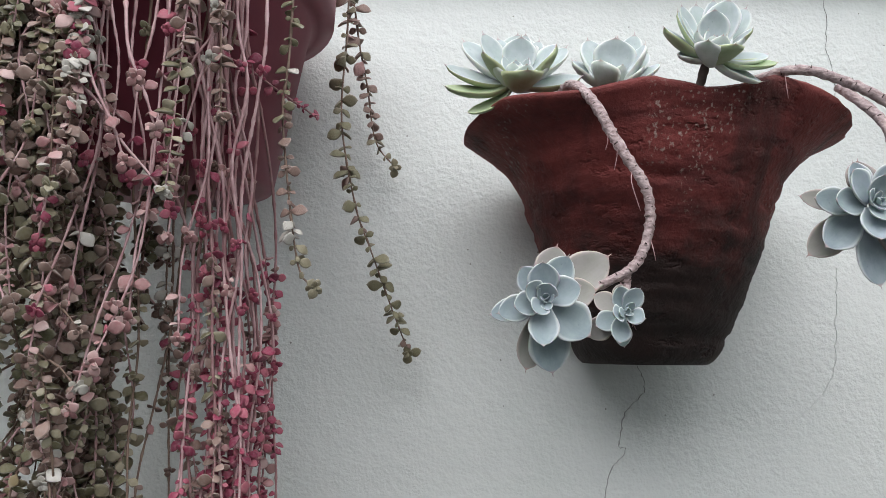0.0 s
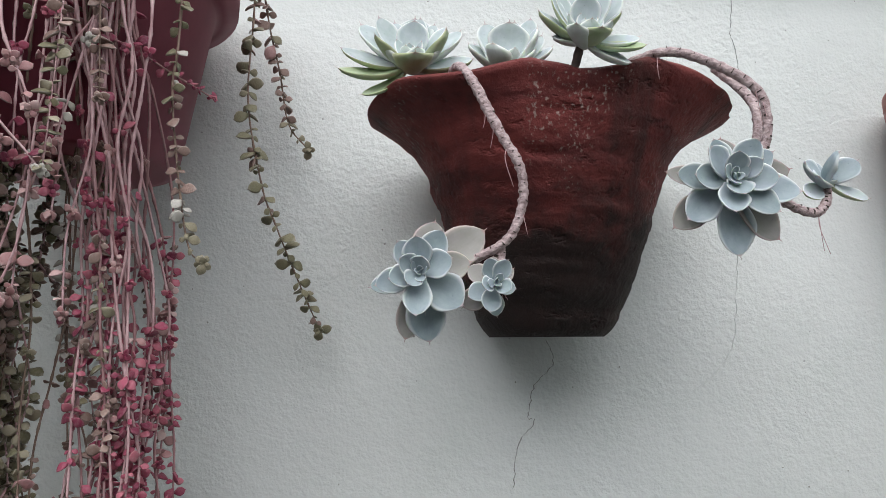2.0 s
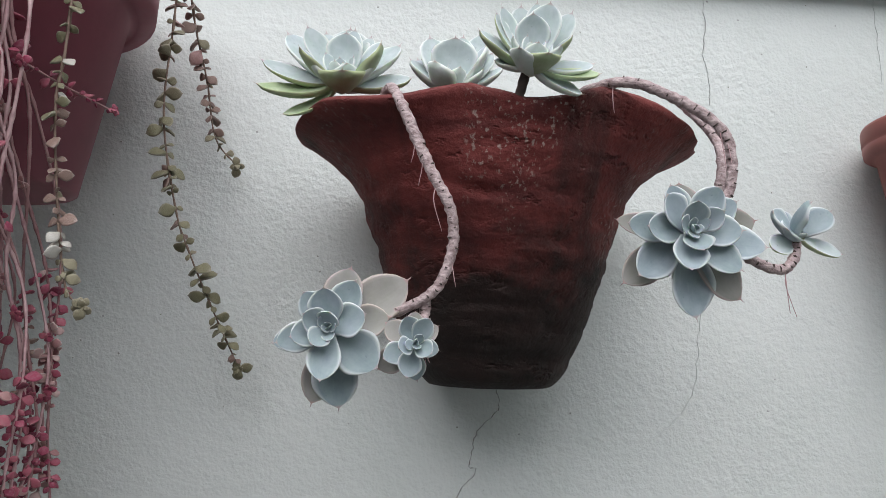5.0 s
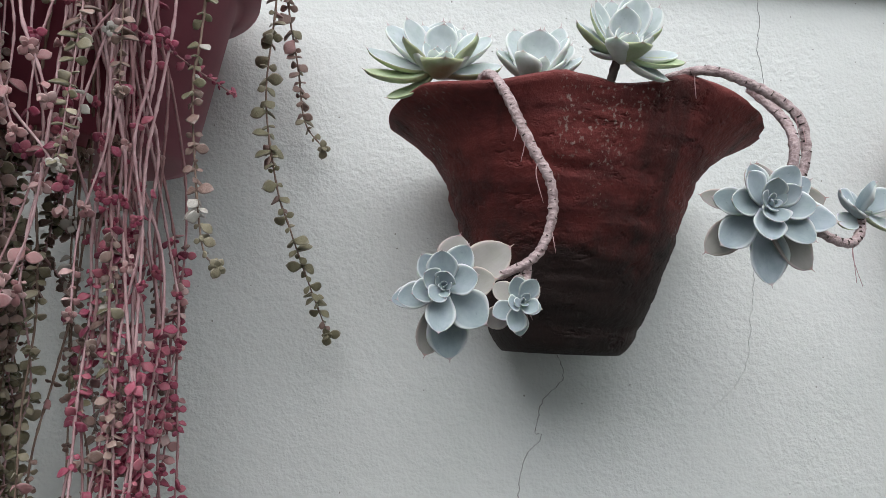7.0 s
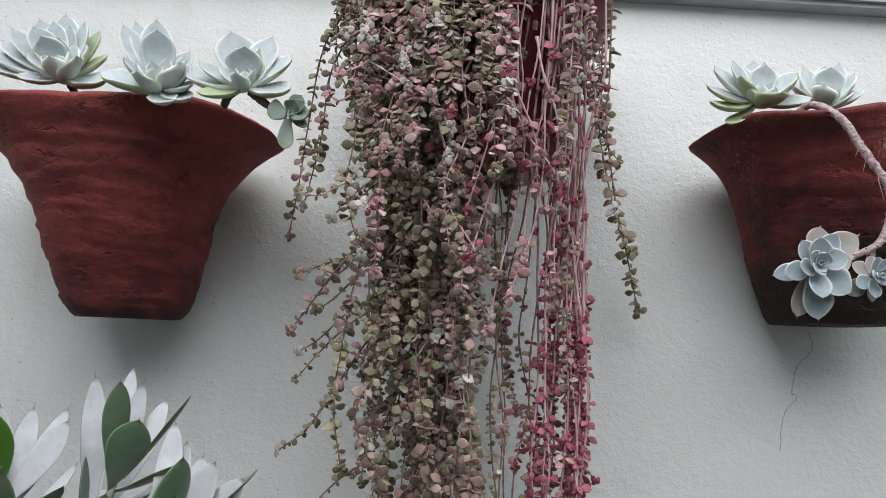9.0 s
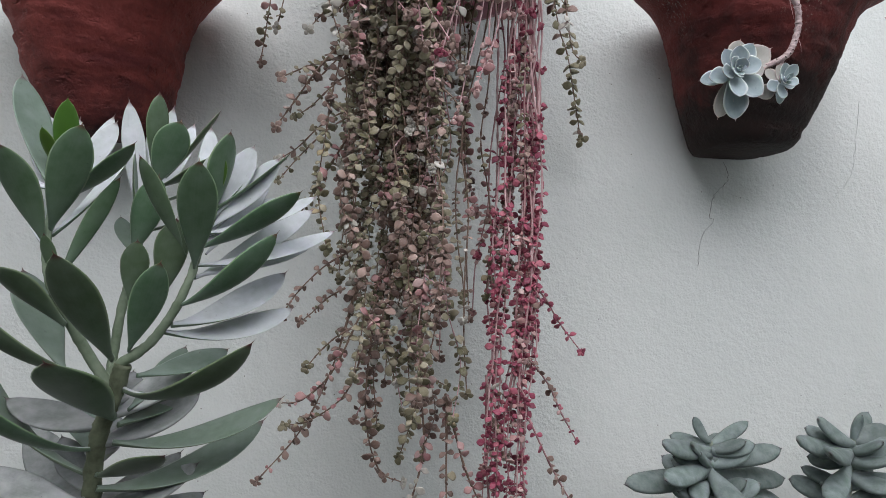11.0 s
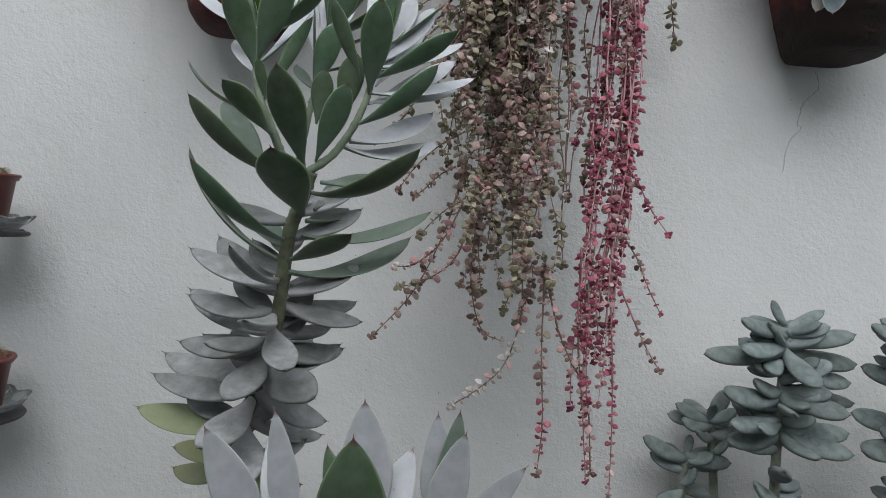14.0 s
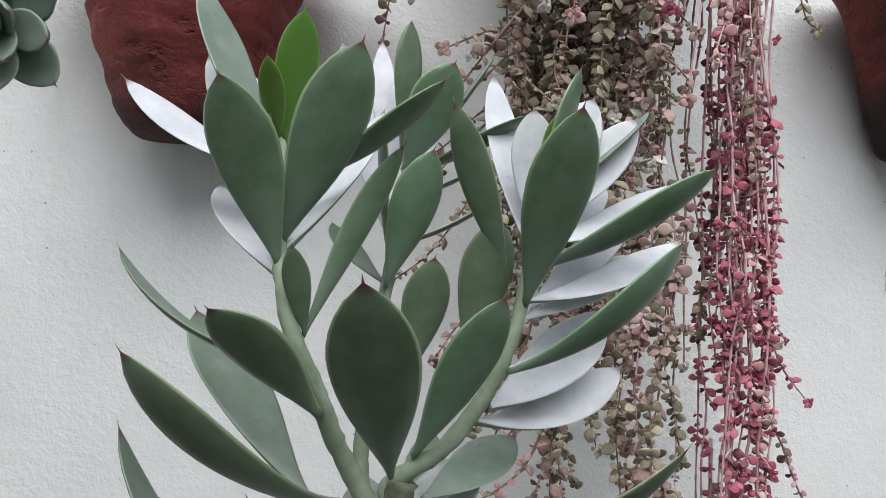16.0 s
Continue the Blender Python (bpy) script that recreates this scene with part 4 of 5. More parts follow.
# bushy young shoots round the lip, thickest on one side
for i in range(104):
    a = rng.uniform(math.pi * 1.21, math.pi * (1.56 if i < 84 else 1.68)) if i < 98 else rng.uniform(-0.6, 0.0)
    c, s_ = math.cos(a), math.sin(a)
    L = rng.choice((rng.uniform(0.04, 0.10), rng.uniform(0.10, 0.24))) if i < 98 else rng.uniform(0.012, 0.025)
    p0 = np.array([POT_C[0] + 0.12 * c, POT_C[1] + 0.12 * s_, 1.925])
    p1 = p0 + np.array([0.024 * c, 0.024 * s_, 0.028])
    reach = min(L, 0.036)
    p2 = p1 + np.array([0.40 * reach * c, 0.35 * reach * s_, -0.35 * L])
    p3 = p2 + np.array([0.10 * reach * c + rng.uniform(-0.01, 0.01), 0.1 * reach * s_, -0.75 * L])
    p2[1], p3[1] = min(p2[1], 0.68), min(p3[1], 0.68)
    vine(smooth_path([p0, p1, p2, p3], 6), BROWN_STEM if i % 4 else PINK_STEM, MIXED if i < 98 else (2, 1.5, 1, 0, 4, 3), 0.0058, 0.0086, rng, 0.0007)
# bare pink stems down the open side of the pot
for i in range(15):
    x = (-0.105, -0.090, -0.062, -0.050, -0.030)[i % 5] + rng.gauss(0, 0.006)
    end = rng.uniform(1.56, 1.74)
    y = max(rng.uniform(0.410, 0.45), 0.556 - math.sqrt(max(0.0, 0.0207 - (x - POT_C[0]) ** 2)))
    vine(hang(x, y, end, rng, (rng.uniform(-0.03, 0.012), 0.0), 0.012), PINK_STEM, (0.2, 1.5, 5, 2, 0.5, 0), 0.0095, 0.0086, rng, 0.0009, 0.92, end + 0.03)
# stems that cross the others aslant
for i in range(6):
    x, z = rng.uniform(-0.17, -0.02), rng.uniform(1.66, 1.90)
    dx, dz, y = (rng.choice((-1, 1)) if x < -0.07 else -1) * rng.uniform(0.02, 0.05), rng.uniform(0.05, 0.11), rng.uniform(0.400, 0.425)
    pts = [(x, y, z), (x + 0.25 * dx, y - 0.003, z - 0.4 * dz), (x + 0.75 * dx, y, z - 0.75 * dz), (x + dx, y + 0.004, z - dz)]
    vine(smooth_path(pts, 6), PINK_STEM, (0.5, 1.5, 5, 1, 1, 0), 0.009, 0.0084, rng, 0.0010, 0.8, z - 0.7 * dz)
# the crimson curtain
for i in range(25):
    x = -0.050 + 0.045 * rng.random()
    path = vine(hang(x, rng.uniform(0.470, 0.535), rng.choice((rng.uniform(1.12, 1.25), rng.uniform(1.2, 1.45))), rng, (rng.uniform(-0.018, 0.0), 0.01), 0.0085), rng.choice((PINK_STEM, RED_STEM)), CRIMSON, 0.0068, 0.0074, rng, 0.0010, 0.93, 1.60 + rng.uniform(-0.06, 0.08), clump=-0.10)
    shoots(path, 1, rng, RED_STEM, CRIMSON, 0.0066, (0.015, 0.03), 0.6, (1.1, 1.55))
# loose shoots that stand off the outer edge, and thin strands between the curtains
for i in range(9):
    z, y = rng.uniform(1.33, 1.72), rng.uniform(0.46, 0.55)
    x, L = -0.205 + 0.02 * rng.random(), rng.uniform(0.04, 0.085)
    pts = [(x, y, z), (x - 0.4 * L, y + 0.004, z - 0.25 * L), (x - 0.75 * L, y + 0.008, z - 0.6 * L), (x - L, y + 0.010, z - rng.uniform(0.6, 1.0) * L)]
    vine(smooth_path(pts, 8), BROWN_STEM, (4, 4, 0.4, 0, 0.3, 1), 0.0100, 0.0080, rng, 0.0008)
for i in range(4):
    vine(hang(rng.uniform(-0.092, -0.060), rng.uniform(0.47, 0.53), rng.uniform(1.18, 1.42), rng, (rng.uniform(-0.02, 0.02), 0.0), 0.012), BROWN_STEM, (3, 5, 1, 0.6, 0.2, 0.5), 0.0105, 0.0082, rng, 0.0009, 0.9, 1.66, clump=0.0)
# single tendrils that leave the curtain
TENDRILS = (
    ((-0.225, 0.50, 1.90), (-0.275, 0.57, 1.87), (-0.292, 0.60, 1.80), (-0.302, 0.62, 1.73), (-0.311, 0.627, 1.665)),
    ((-0.215, 0.48, 1.88), (-0.262, 0.54, 1.83), (-0.272, 0.56, 1.76), (-0.288, 0.575, 1.69)),
    ((-0.200, 0.46, 1.66), (-0.235, 0.46, 1.615), (-0.258, 0.475, 1.585), (-0.276, 0.482, 1.560)),
    ((-0.215, 0.47, 1.63), (-0.245, 0.48, 1.622), (-0.272, 0.49, 1.612)),
    ((-0.205, 0.50, 1.56), (-0.238, 0.54, 1.51), (-0.268, 0.57, 1.465), (-0.300, 0.595, 1.438)),
    ((-0.190, 0.52, 1.42), (-0.212, 0.54, 1.33), (-0.245, 0.55, 1.255), (-0.291, 0.555, 1.198)),
    ((-0.180, 0.50, 1.36), (-0.200, 0.51, 1.30), (-0.235, 0.52, 1.27), (-0.262, 0.53, 1.262)),
    ((-0.188, 0.50, 1.38), (-0.215, 0.51, 1.32), (-0.245, 0.52, 1.29), (-0.268, 0.53, 1.285)),
    ((-0.125, 0.50, 1.30), (-0.120, 0.51, 1.24), (-0.135, 0.515, 1.18), (-0.165, 0.516, 1.148), (-0.194, 0.516, 1.128)),
    ((-0.175, 0.51, 1.38), (-0.180, 0.515, 1.28), (-0.165, 0.52, 1.22), (-0.140, 0.52, 1.205)),
    ((0.010, 0.560, 1.93), (0.030, 0.60, 1.945), (0.033, 0.60, 1.894), (0.030, 0.60, 1.807), (0.044, 0.603, 1.729), (0.057, 0.605, 1.693), (0.073, 0.625, 1.649), (0.092, 0.651, 1.600)),
    ((0.012, 0.570, 1.93), (0.032, 0.615, 1.94), (0.041, 0.64, 1.891), (0.048, 0.655, 1.856), (0.056, 0.665, 1.807), (0.075, 0.673, 1.783)),
    ((-0.012, 0.475, 1.94), (0.007, 0.480, 1.93), (0.007, 0.478, 1.814), (0.004, 0.478, 1.776), (0.008, 0.478, 1.729), (0.019, 0.478, 1.660), (0.031, 0.478, 1.645)),
    ((-0.020, 0.49, 1.42), (0.005, 0.51, 1.40), (0.030, 0.53, 1.37), (0.055, 0.532, 1.340)),
    ((-0.020, 0.48, 1.34), (0.008, 0.50, 1.31), (0.025, 0.51, 1.28), (0.046, 0.517, 1.247)),
    ((-0.020, 0.47, 1.28), (0.000, 0.47, 1.24), (0.018, 0.475, 1.21), (0.033, 0.476, 1.188)),
    ((-0.060, 0.44, 1.79), (-0.030, 0.46, 1.80), (0.000, 0.50, 1.79), (0.018, 0.531, 1.785)),
    ((-0.030, 0.48, 1.30), (-0.020, 0.48, 1.20), (-0.012, 0.49, 1.12), (-0.010, 0.49, 1.04)),
    ((-0.060, 0.49, 1.32), (-0.055, 0.50, 1.22), (-0.045, 0.50, 1.14), (-0.035, 0.50, 1.05)),
    ((-0.100, 0.49, 1.30), (-0.098, 0.49, 1.20), (-0.092, 0.49, 1.12), (-0.095, 0.49, 1.06)),
    ((-0.100, 0.50, 1.30), (-0.080, 0.50, 1.23), (-0.062, 0.50, 1.19), (-0.040, 0.50, 1.15), (-0.03, 0.50, 1.06)),
)
for i, pts in enumerate(TENDRILS):
    right = i in (13, 14, 15, 16, 17, 18)
    w = CRIMSON if right else (3, 3, 0.6, 0, 0.8, 1) if i < 10 else (2, 1, 1, 0, 4, 1) if i == 12 else (2, 5, 2, 0.5, 0.5, 0.2) if i > 16 else (5, 3, 0.5, 0, 0.8, 0.8)
    vine(smooth_path(pts, 8), RED_STEM if right else BROWN_STEM, w, 0.0080 if i == 12 else 0.0088, 0.0066 if right else 0.0115 if i in (10, 11) else 0.0088, rng, single=i in (0, 1, 10, 11, 12))


# ---- the tall branching succulent ----
tree = thing("tall_succulent", (-0.400, 0.290, 0.90), "tall branching succulent with long green leaves, dusty grey below", "succulent")
STEMS = {
    "trunk": [(-0.400, 0.290, 0.90), (-0.395, 0.285, 1.00), (-0.388, 0.27, 1.08), (-0.381, 0.26, 1.141), (-0.370, 0.25, 1.184), (-0.358, 0.24, 1.221), (-0.346, 0.228, 1.265), (-0.339, 0.217, 1.323), (-0.330, 0.212, 1.350), (-0.325, 0.210, 1.368)],
    "branch_a": [(-0.330, 0.212, 1.352), (-0.344, 0.205, 1.378), (-0.351, 0.198, 1.396), (-0.359, 0.195, 1.415), (-0.363, 0.200, 1.436), (-0.365, 0.212, 1.456), (-0.366, 0.225, 1.484)],
    "branch_b": [(-0.326, 0.211, 1.360), (-0.329, 0.212, 1.366), (-0.312, 0.208, 1.379), (-0.300, 0.205, 1.395), (-0.292, 0.205, 1.412), (-0.287, 0.207, 1.430), (-0.281, 0.211, 1.458)],
    "branch_c": [(-0.330, 0.214, 1.350), (-0.337, 0.230, 1.365), (-0.334, 0.235, 1.400), (-0.328, 0.240, 1.434), (-0.321, 0.250, 1.475)],
}
rng = random.Random(5)
for key, pts in STEMS.items():
    part("trunk" if key == "trunk" else "branch", tube("branch", smooth_path(pts, 10), (0.0055, 0.0045) if key == "trunk" else (0.0031, 0.0019), [OLIVE_STEM if key == "trunk" else GREEN_STEM], 12, 0.10, 0.011, rng), tree)

HEAD_A = (
    ((-0.363, 0.199, 1.433), (-0.380, 0.192, 1.493), 0.020, -0.15), ((-0.363, 0.203, 1.440), (-0.342, 0.214, 1.517), 0.021, 0.2),
    ((-0.365, 0.215, 1.459), (-0.398, 0.270, 1.555), 0.022, 0.2), ((-0.366, 0.215, 1.464), (-0.416, 0.241, 1.507), 0.014, 0.8),
    ((-0.362, 0.210, 1.458), (-0.316, 0.209, 1.502), 0.014, 0.5), ((-0.363, 0.200, 1.430), (-0.390, 0.250, 1.465), 0.015, 0.3),
    ((-0.362, 0.202, 1.438), (-0.332, 0.260, 1.508), 0.017, 0.3), ((-0.365, 0.220, 1.465), (-0.375, 0.250, 1.512), 0.013, 0.2),
)
YOUNG_A = (((-0.365, 0.222, 1.471), (-0.360, 0.240, 1.535), 0.0135, 0.1), ((-0.366, 0.222, 1.473), (-0.371, 0.235, 1.517), 0.008, 0.2))
FLANK = (
    ((-0.356, 0.197, 1.406), (-0.413, 0.211, 1.439), 0.015, 1.05), ((-0.350, 0.196, 1.391), (-0.380, 0.177, 1.422), 0.021, -0.1),
    ((-0.353, 0.205, 1.365), (-0.397, 0.250, 1.421), 0.025, 0.2), ((-0.344, 0.205, 1.364), (-0.401, 0.174, 1.412), 0.019, 0.9),
    ((-0.355, 0.196, 1.413), (-0.359, 0.185, 1.439), 0.008, 0.2), ((-0.356, 0.196, 1.412), (-0.326, 0.200, 1.473), 0.010, -0.2),
)
HEAD_B = (
    ((-0.329, 0.205, 1.372), (-0.341, 0.150, 1.430), 0.024, 0.25), ((-0.323, 0.210, 1.401), (-0.317, 0.200, 1.438), 0.015, 0.1),
    ((-0.330, 0.235, 1.428), (-0.314, 0.230, 1.480), 0.018, 0.1), ((-0.323, 0.250, 1.472), (-0.307, 0.270, 1.532), 0.021, 0.15),
    ((-0.318, 0.252, 1.478), (-0.287, 0.290, 1.544), 0.014, 0.2), ((-0.324, 0.250, 1.478), (-0.323, 0.280, 1.551), 0.014, 0.2),
    ((-0.326, 0.243, 1.444), (-0.277, 0.260, 1.471), 0.013, 0.5), ((-0.322, 0.248, 1.462), (-0.284, 0.280, 1.491), 0.016, 0.3),
    ((-0.321, 0.250, 1.472), (-0.279, 0.260, 1.509), 0.014, 0.4), ((-0.328, 0.240, 1.442), (-0.334, 0.270, 1.511), 0.015, 0.2),
    ((-0.330, 0.238, 1.430), (-0.350, 0.275, 1.455), 0.012, 0.4),
)
HEAD_C = (
    ((-0.288, 0.205, 1.423), (-0.281, 0.178, 1.484), 0.021, 0.15), ((-0.285, 0.210, 1.446), (-0.272, 0.235, 1.521), 0.021, 0.15),
    ((-0.281, 0.212, 1.456), (-0.239, 0.250, 1.511), 0.014, 0.3), ((-0.306, 0.210, 1.405), (-0.297, 0.200, 1.451), 0.018, 0.2),
    ((-0.286, 0.208, 1.434), (-0.228, 0.190, 1.467), 0.015, 0.5), ((-0.284, 0.209, 1.442), (-0.221, 0.225, 1.468), 0.014, 0.5),
    ((-0.288, 0.206, 1.424), (-0.209, 0.250, 1.449), 0.014, 0.5), ((-0.295, 0.205, 1.402), (-0.240, 0.189, 1.444), 0.016, 0.9),
    ((-0.322, 0.209, 1.376), (-0.299, 0.180, 1.427), 0.018, 0.2), ((-0.299, 0.206, 1.391), (-0.240, 0.255, 1.422), 0.023, 0.8),
    ((-0.303, 0.207, 1.387), (-0.234, 0.252, 1.399), 0.020, 0.9), ((-0.293, 0.206, 1.430), (-0.316, 0.200, 1.491), 0.011, 0.2),
)
HEAD_C_YOUNG = (((-0.284, 0.210, 1.445), (-0.284, 0.240, 1.505), 0.015, 0.2), ((-0.283, 0.211, 1.452), (-0.262, 0.238, 1.490), 0.013, 0.3), ((-0.282, 0.211, 1.456), (-0.276, 0.222, 1.500), 0.010, 0.1))
UPPER = (
    ((-0.329, 0.212, 1.340), (-0.341, 0.145, 1.379), 0.033, 0.3), ((-0.324, 0.210, 1.355), (-0.248, 0.170, 1.386), 0.021, 1.2),
    ((-0.322, 0.213, 1.343), (-0.306, 0.280, 1.372), 0.016, 0.3), ((-0.327, 0.213, 1.335), (-0.303, 0.280, 1.346), 0.022, 0.3),
    ((-0.330, 0.214, 1.325), (-0.236, 0.231, 1.347), 0.023, 0.95), ((-0.338, 0.217, 1.299), (-0.250, 0.265, 1.327), 0.026, 1.05),
    ((-0.338, 0.215, 1.307), (-0.290, 0.170, 1.329), 0.018, 0.3), ((-0.343, 0.219, 1.306), (-0.418, 0.233, 1.385), 0.021, 0.95),
    ((-0.340, 0.217, 1.321), (-0.394, 0.160, 1.371), 0.016, 1.0), ((-0.342, 0.222, 1.315), (-0.383, 0.300, 1.341), 0.021, 0.3),
    ((-0.318, 0.213, 1.362), (-0.275, 0.260, 1.372), 0.019, 0.4),
)
MIDDLE = (
    ((-0.346, 0.225, 1.284), (-0.411, 0.300, 1.317), 0.024, 0.3), ((-0.346, 0.220, 1.288), (-0.410, 0.220, 1.310), 0.019, 0.3),
    ((-0.345, 0.217, 1.292), (-0.364, 0.150, 1.321), 0.013, 0.4), ((-0.343, 0.225, 1.287), (-0.310, 0.300, 1.291), 0.019, 0.3),
    ((-0.346, 0.230, 1.268), (-0.413, 0.230, 1.281), 0.019, 0.35), ((-0.348, 0.226, 1.265), (-0.355, 0.160, 1.276), 0.018, 0.2),
    ((-0.348, 0.230, 1.253), (-0.424, 0.270, 1.273), 0.025, 0.3), ((-0.345, 0.228, 1.275), (-0.283, 0.235, 1.267), 0.018, 0.5),
    ((-0.345, 0.232, 1.270), (-0.293, 0.300, 1.272), 0.022, 0.3), ((-0.348, 0.233, 1.254), (-0.313, 0.300, 1.249), 0.018, 0.3),
    ((-0.350, 0.228, 1.257), (-0.324, 0.150, 1.240), 0.019, 0.2),
)
LOWER = (
    ((-0.351, 0.232, 1.246), (-0.418, 0.230, 1.241), 0.021, 0.4), ((-0.352, 0.230, 1.248), (-0.388, 0.190, 1.253), 0.018, 0.3),
    ((-0.351, 0.235, 1.247), (-0.330, 0.310, 1.235), 0.021, 0.3), ((-0.352, 0.234, 1.240), (-0.299, 0.270, 1.232), 0.022, 0.4),
    ((-0.355, 0.234, 1.235), (-0.367, 0.170, 1.220), 0.022, 0.2), ((-0.361, 0.240, 1.209), (-0.443, 0.250, 1.206), 0.022, 0.5),
    ((-0.359, 0.240, 1.221), (-0.455, 0.310, 1.222), 0.025, 0.4), ((-0.356, 0.235, 1.226), (-0.312, 0.200, 1.212), 0.027, 0.3),
    ((-0.362, 0.242, 1.208), (-0.309, 0.270, 1.181), 0.023, 0.4), ((-0.364, 0.242, 1.200), (-0.386, 0.180, 1.186), 0.022, 0.2),
    ((-0.368, 0.246, 1.177), (-0.357, 0.190, 1.156), 0.024, 0.2), ((-0.368, 0.247, 1.185), (-0.315, 0.300, 1.157), 0.019, 0.4),
)
FOOT = (((-0.368, 0.248, 1.181), (-0.454, 0.250, 1.185), 0.027, 0.5), ((-0.374, 0.252, 1.158), (-0.415, 0.220, 1.161), 0.022, 0.4),
        ((-0.380, 0.258, 1.140), (-0.440, 0.300, 1.130), 0.024, 0.4), ((-0.380, 0.258, 1.135), (-0.330, 0.300, 1.110), 0.024, 0.4), ((-0.384, 0.262, 1.12), (-0.370, 0.190, 1.105), 0.022, 0.3))


def leaf_set(table, mats, up=(0, 0, 1), parent=tree, thick=0.24, side=0.10, **shape):
    for base, tip, width, bend in table:
        # the topmost leaves lean towards the light
        high = min(1.0, max(0.0, (tip[2] - 1.475) / 0.04))
        end = (tip[0] + 0.002 * high, tip[1] - 0.034 * high, tip[2] - 0.020 * high)
        # leaves that lean back show their face, the others their back
        run = Vector(tip) - Vector(base)
        tilt = up if run.y > 0.022 or up[1] < 0 else (0, side, 1.0) if abs(run.x) > 0.62 * run.length else (0, 0.6, 0.8)
        leaf_between(parent, base, end, width, mats, bend, thick, tilt, **shape)


LONG = dict(belly=0.66, foot=0.08, cup=0.14, rows=17, cols=14, point=0.04, blunt=1.9)
leaf_set(HEAD_A[:2] + HEAD_A[4:7], [TREE_BACK, TREE_LIT_FACE], **LONG)
leaf_set(HEAD_A[3:4], [TREE_BACK, TREE_LIT_FACE], (0, -0.6, 0.8), **LONG)
leaf_set((HEAD_A[2], HEAD_A[7]), [TREE_BACK, TREE_MID], **LONG)
leaf_set(YOUNG_A, [TREE_YOUNG, TREE_YOUNG], **LONG)
leaf_set(FLANK[:1], [TREE_BACK, TREE_MID], side=0.15, **LONG)
leaf_set(FLANK[1:], [TREE_BACK, TREE_MID], side=0.6, **LONG)
leaf_set(HEAD_B[:3] + HEAD_B[5:9], [TREE_BACK, TREE_LIT_FACE], **LONG)
leaf_set((HEAD_B[3], HEAD_B[4], HEAD_B[9], HEAD_B[10]), [TREE_BACK, TREE_MID], **LONG)
leaf_set(HEAD_C[:1] + HEAD_C[3:4] + HEAD_C[8:9] + HEAD_C[11:], [TREE_BACK, TREE_LIT_FACE], **LONG)
leaf_set((HEAD_C[4], HEAD_C[7]), [TREE_BACK, TREE_LIT_FACE], side=0.7, **LONG)
leaf_set(HEAD_C[5:7] + HEAD_C[9:11], [TREE_BACK, TREE_LIT_FACE], (0, -0.6, 0.8), **LONG)
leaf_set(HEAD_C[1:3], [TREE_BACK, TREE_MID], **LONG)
leaf_set(HEAD_C_YOUNG[:2], [TREE_BACK, TREE_LIT_FACE], **LONG)
leaf_set(HEAD_C_YOUNG[2:], [TREE_YOUNG, TREE_YOUNG], **LONG)
leaf_set(UPPER[:1], [TREE_BACK, TREE_MID], **LONG)
leaf_set((UPPER[1], UPPER[8]), [TREE_BACK, TREE_LIT_FACE], side=0.45, **LONG)
leaf_set((UPPER[6],), [TREE_BACK, TREE_MID], side=0.8, **LONG)
leaf_set(UPPER[2:4] + UPPER[9:], [TREE_BACK, TREE_MID], (0, -0.6, 0.8), **LONG)
leaf_set(UPPER[4:6], [TREE_BACK, TREE_MID], (0, -0.35, 0.95), **LONG)
leaf_set(UPPER[7:8], [TREE_BACK, TREE_MID], (0, 0.2, 1.0), **LONG)
# waxy leaves at the back of the heads, sky light included in their pale colour
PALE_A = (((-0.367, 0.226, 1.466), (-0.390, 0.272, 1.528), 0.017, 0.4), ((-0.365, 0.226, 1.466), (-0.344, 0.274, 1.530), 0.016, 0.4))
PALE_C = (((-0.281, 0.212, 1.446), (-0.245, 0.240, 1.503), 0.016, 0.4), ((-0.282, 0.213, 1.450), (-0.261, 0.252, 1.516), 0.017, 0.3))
leaf_set(PALE_A + PALE_C, [TREE_BACK, TREE_LIT_FACE], (0, -0.8, 0.5), **LONG)
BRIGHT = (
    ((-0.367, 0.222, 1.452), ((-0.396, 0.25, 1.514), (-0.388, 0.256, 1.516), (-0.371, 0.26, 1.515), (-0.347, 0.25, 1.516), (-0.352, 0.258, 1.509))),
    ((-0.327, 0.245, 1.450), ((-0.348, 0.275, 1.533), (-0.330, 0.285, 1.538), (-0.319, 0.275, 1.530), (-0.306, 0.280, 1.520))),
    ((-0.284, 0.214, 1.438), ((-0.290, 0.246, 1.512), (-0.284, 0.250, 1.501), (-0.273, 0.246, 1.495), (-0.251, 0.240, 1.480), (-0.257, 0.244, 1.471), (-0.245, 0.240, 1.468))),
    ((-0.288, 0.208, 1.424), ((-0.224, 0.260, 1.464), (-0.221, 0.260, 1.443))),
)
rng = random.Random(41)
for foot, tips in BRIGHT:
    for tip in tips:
        leaf_between(tree, (foot[0], foot[1], foot[2] + rng.uniform(-0.008, 0.008)), tip, rng.uniform(0.011, 0.015), [TREE_BACK, TREE_LIT_FACE], rng.uniform(0.2, 0.5), 0.24, (rng.uniform(-0.3, 0.3), -0.9, 0.35), **LONG)
# broad boat-shaped older leaves, upturned at the tip
BOAT = dict(belly=0.55, foot=0.22, cup=0.24, rows=17, cols=14, point=0.05, blunt=1.9, top=0.75)


def broader(table, k, more):
    r = random.Random(len(table))
    return tuple((b, (t[0], t[1], t[2] + r.uniform(-0.005, 0.010)), w * k * r.uniform(0.9, 1.1), bend + more * r.uniform(0.5, 1.4)) for b, t, w, bend in table)


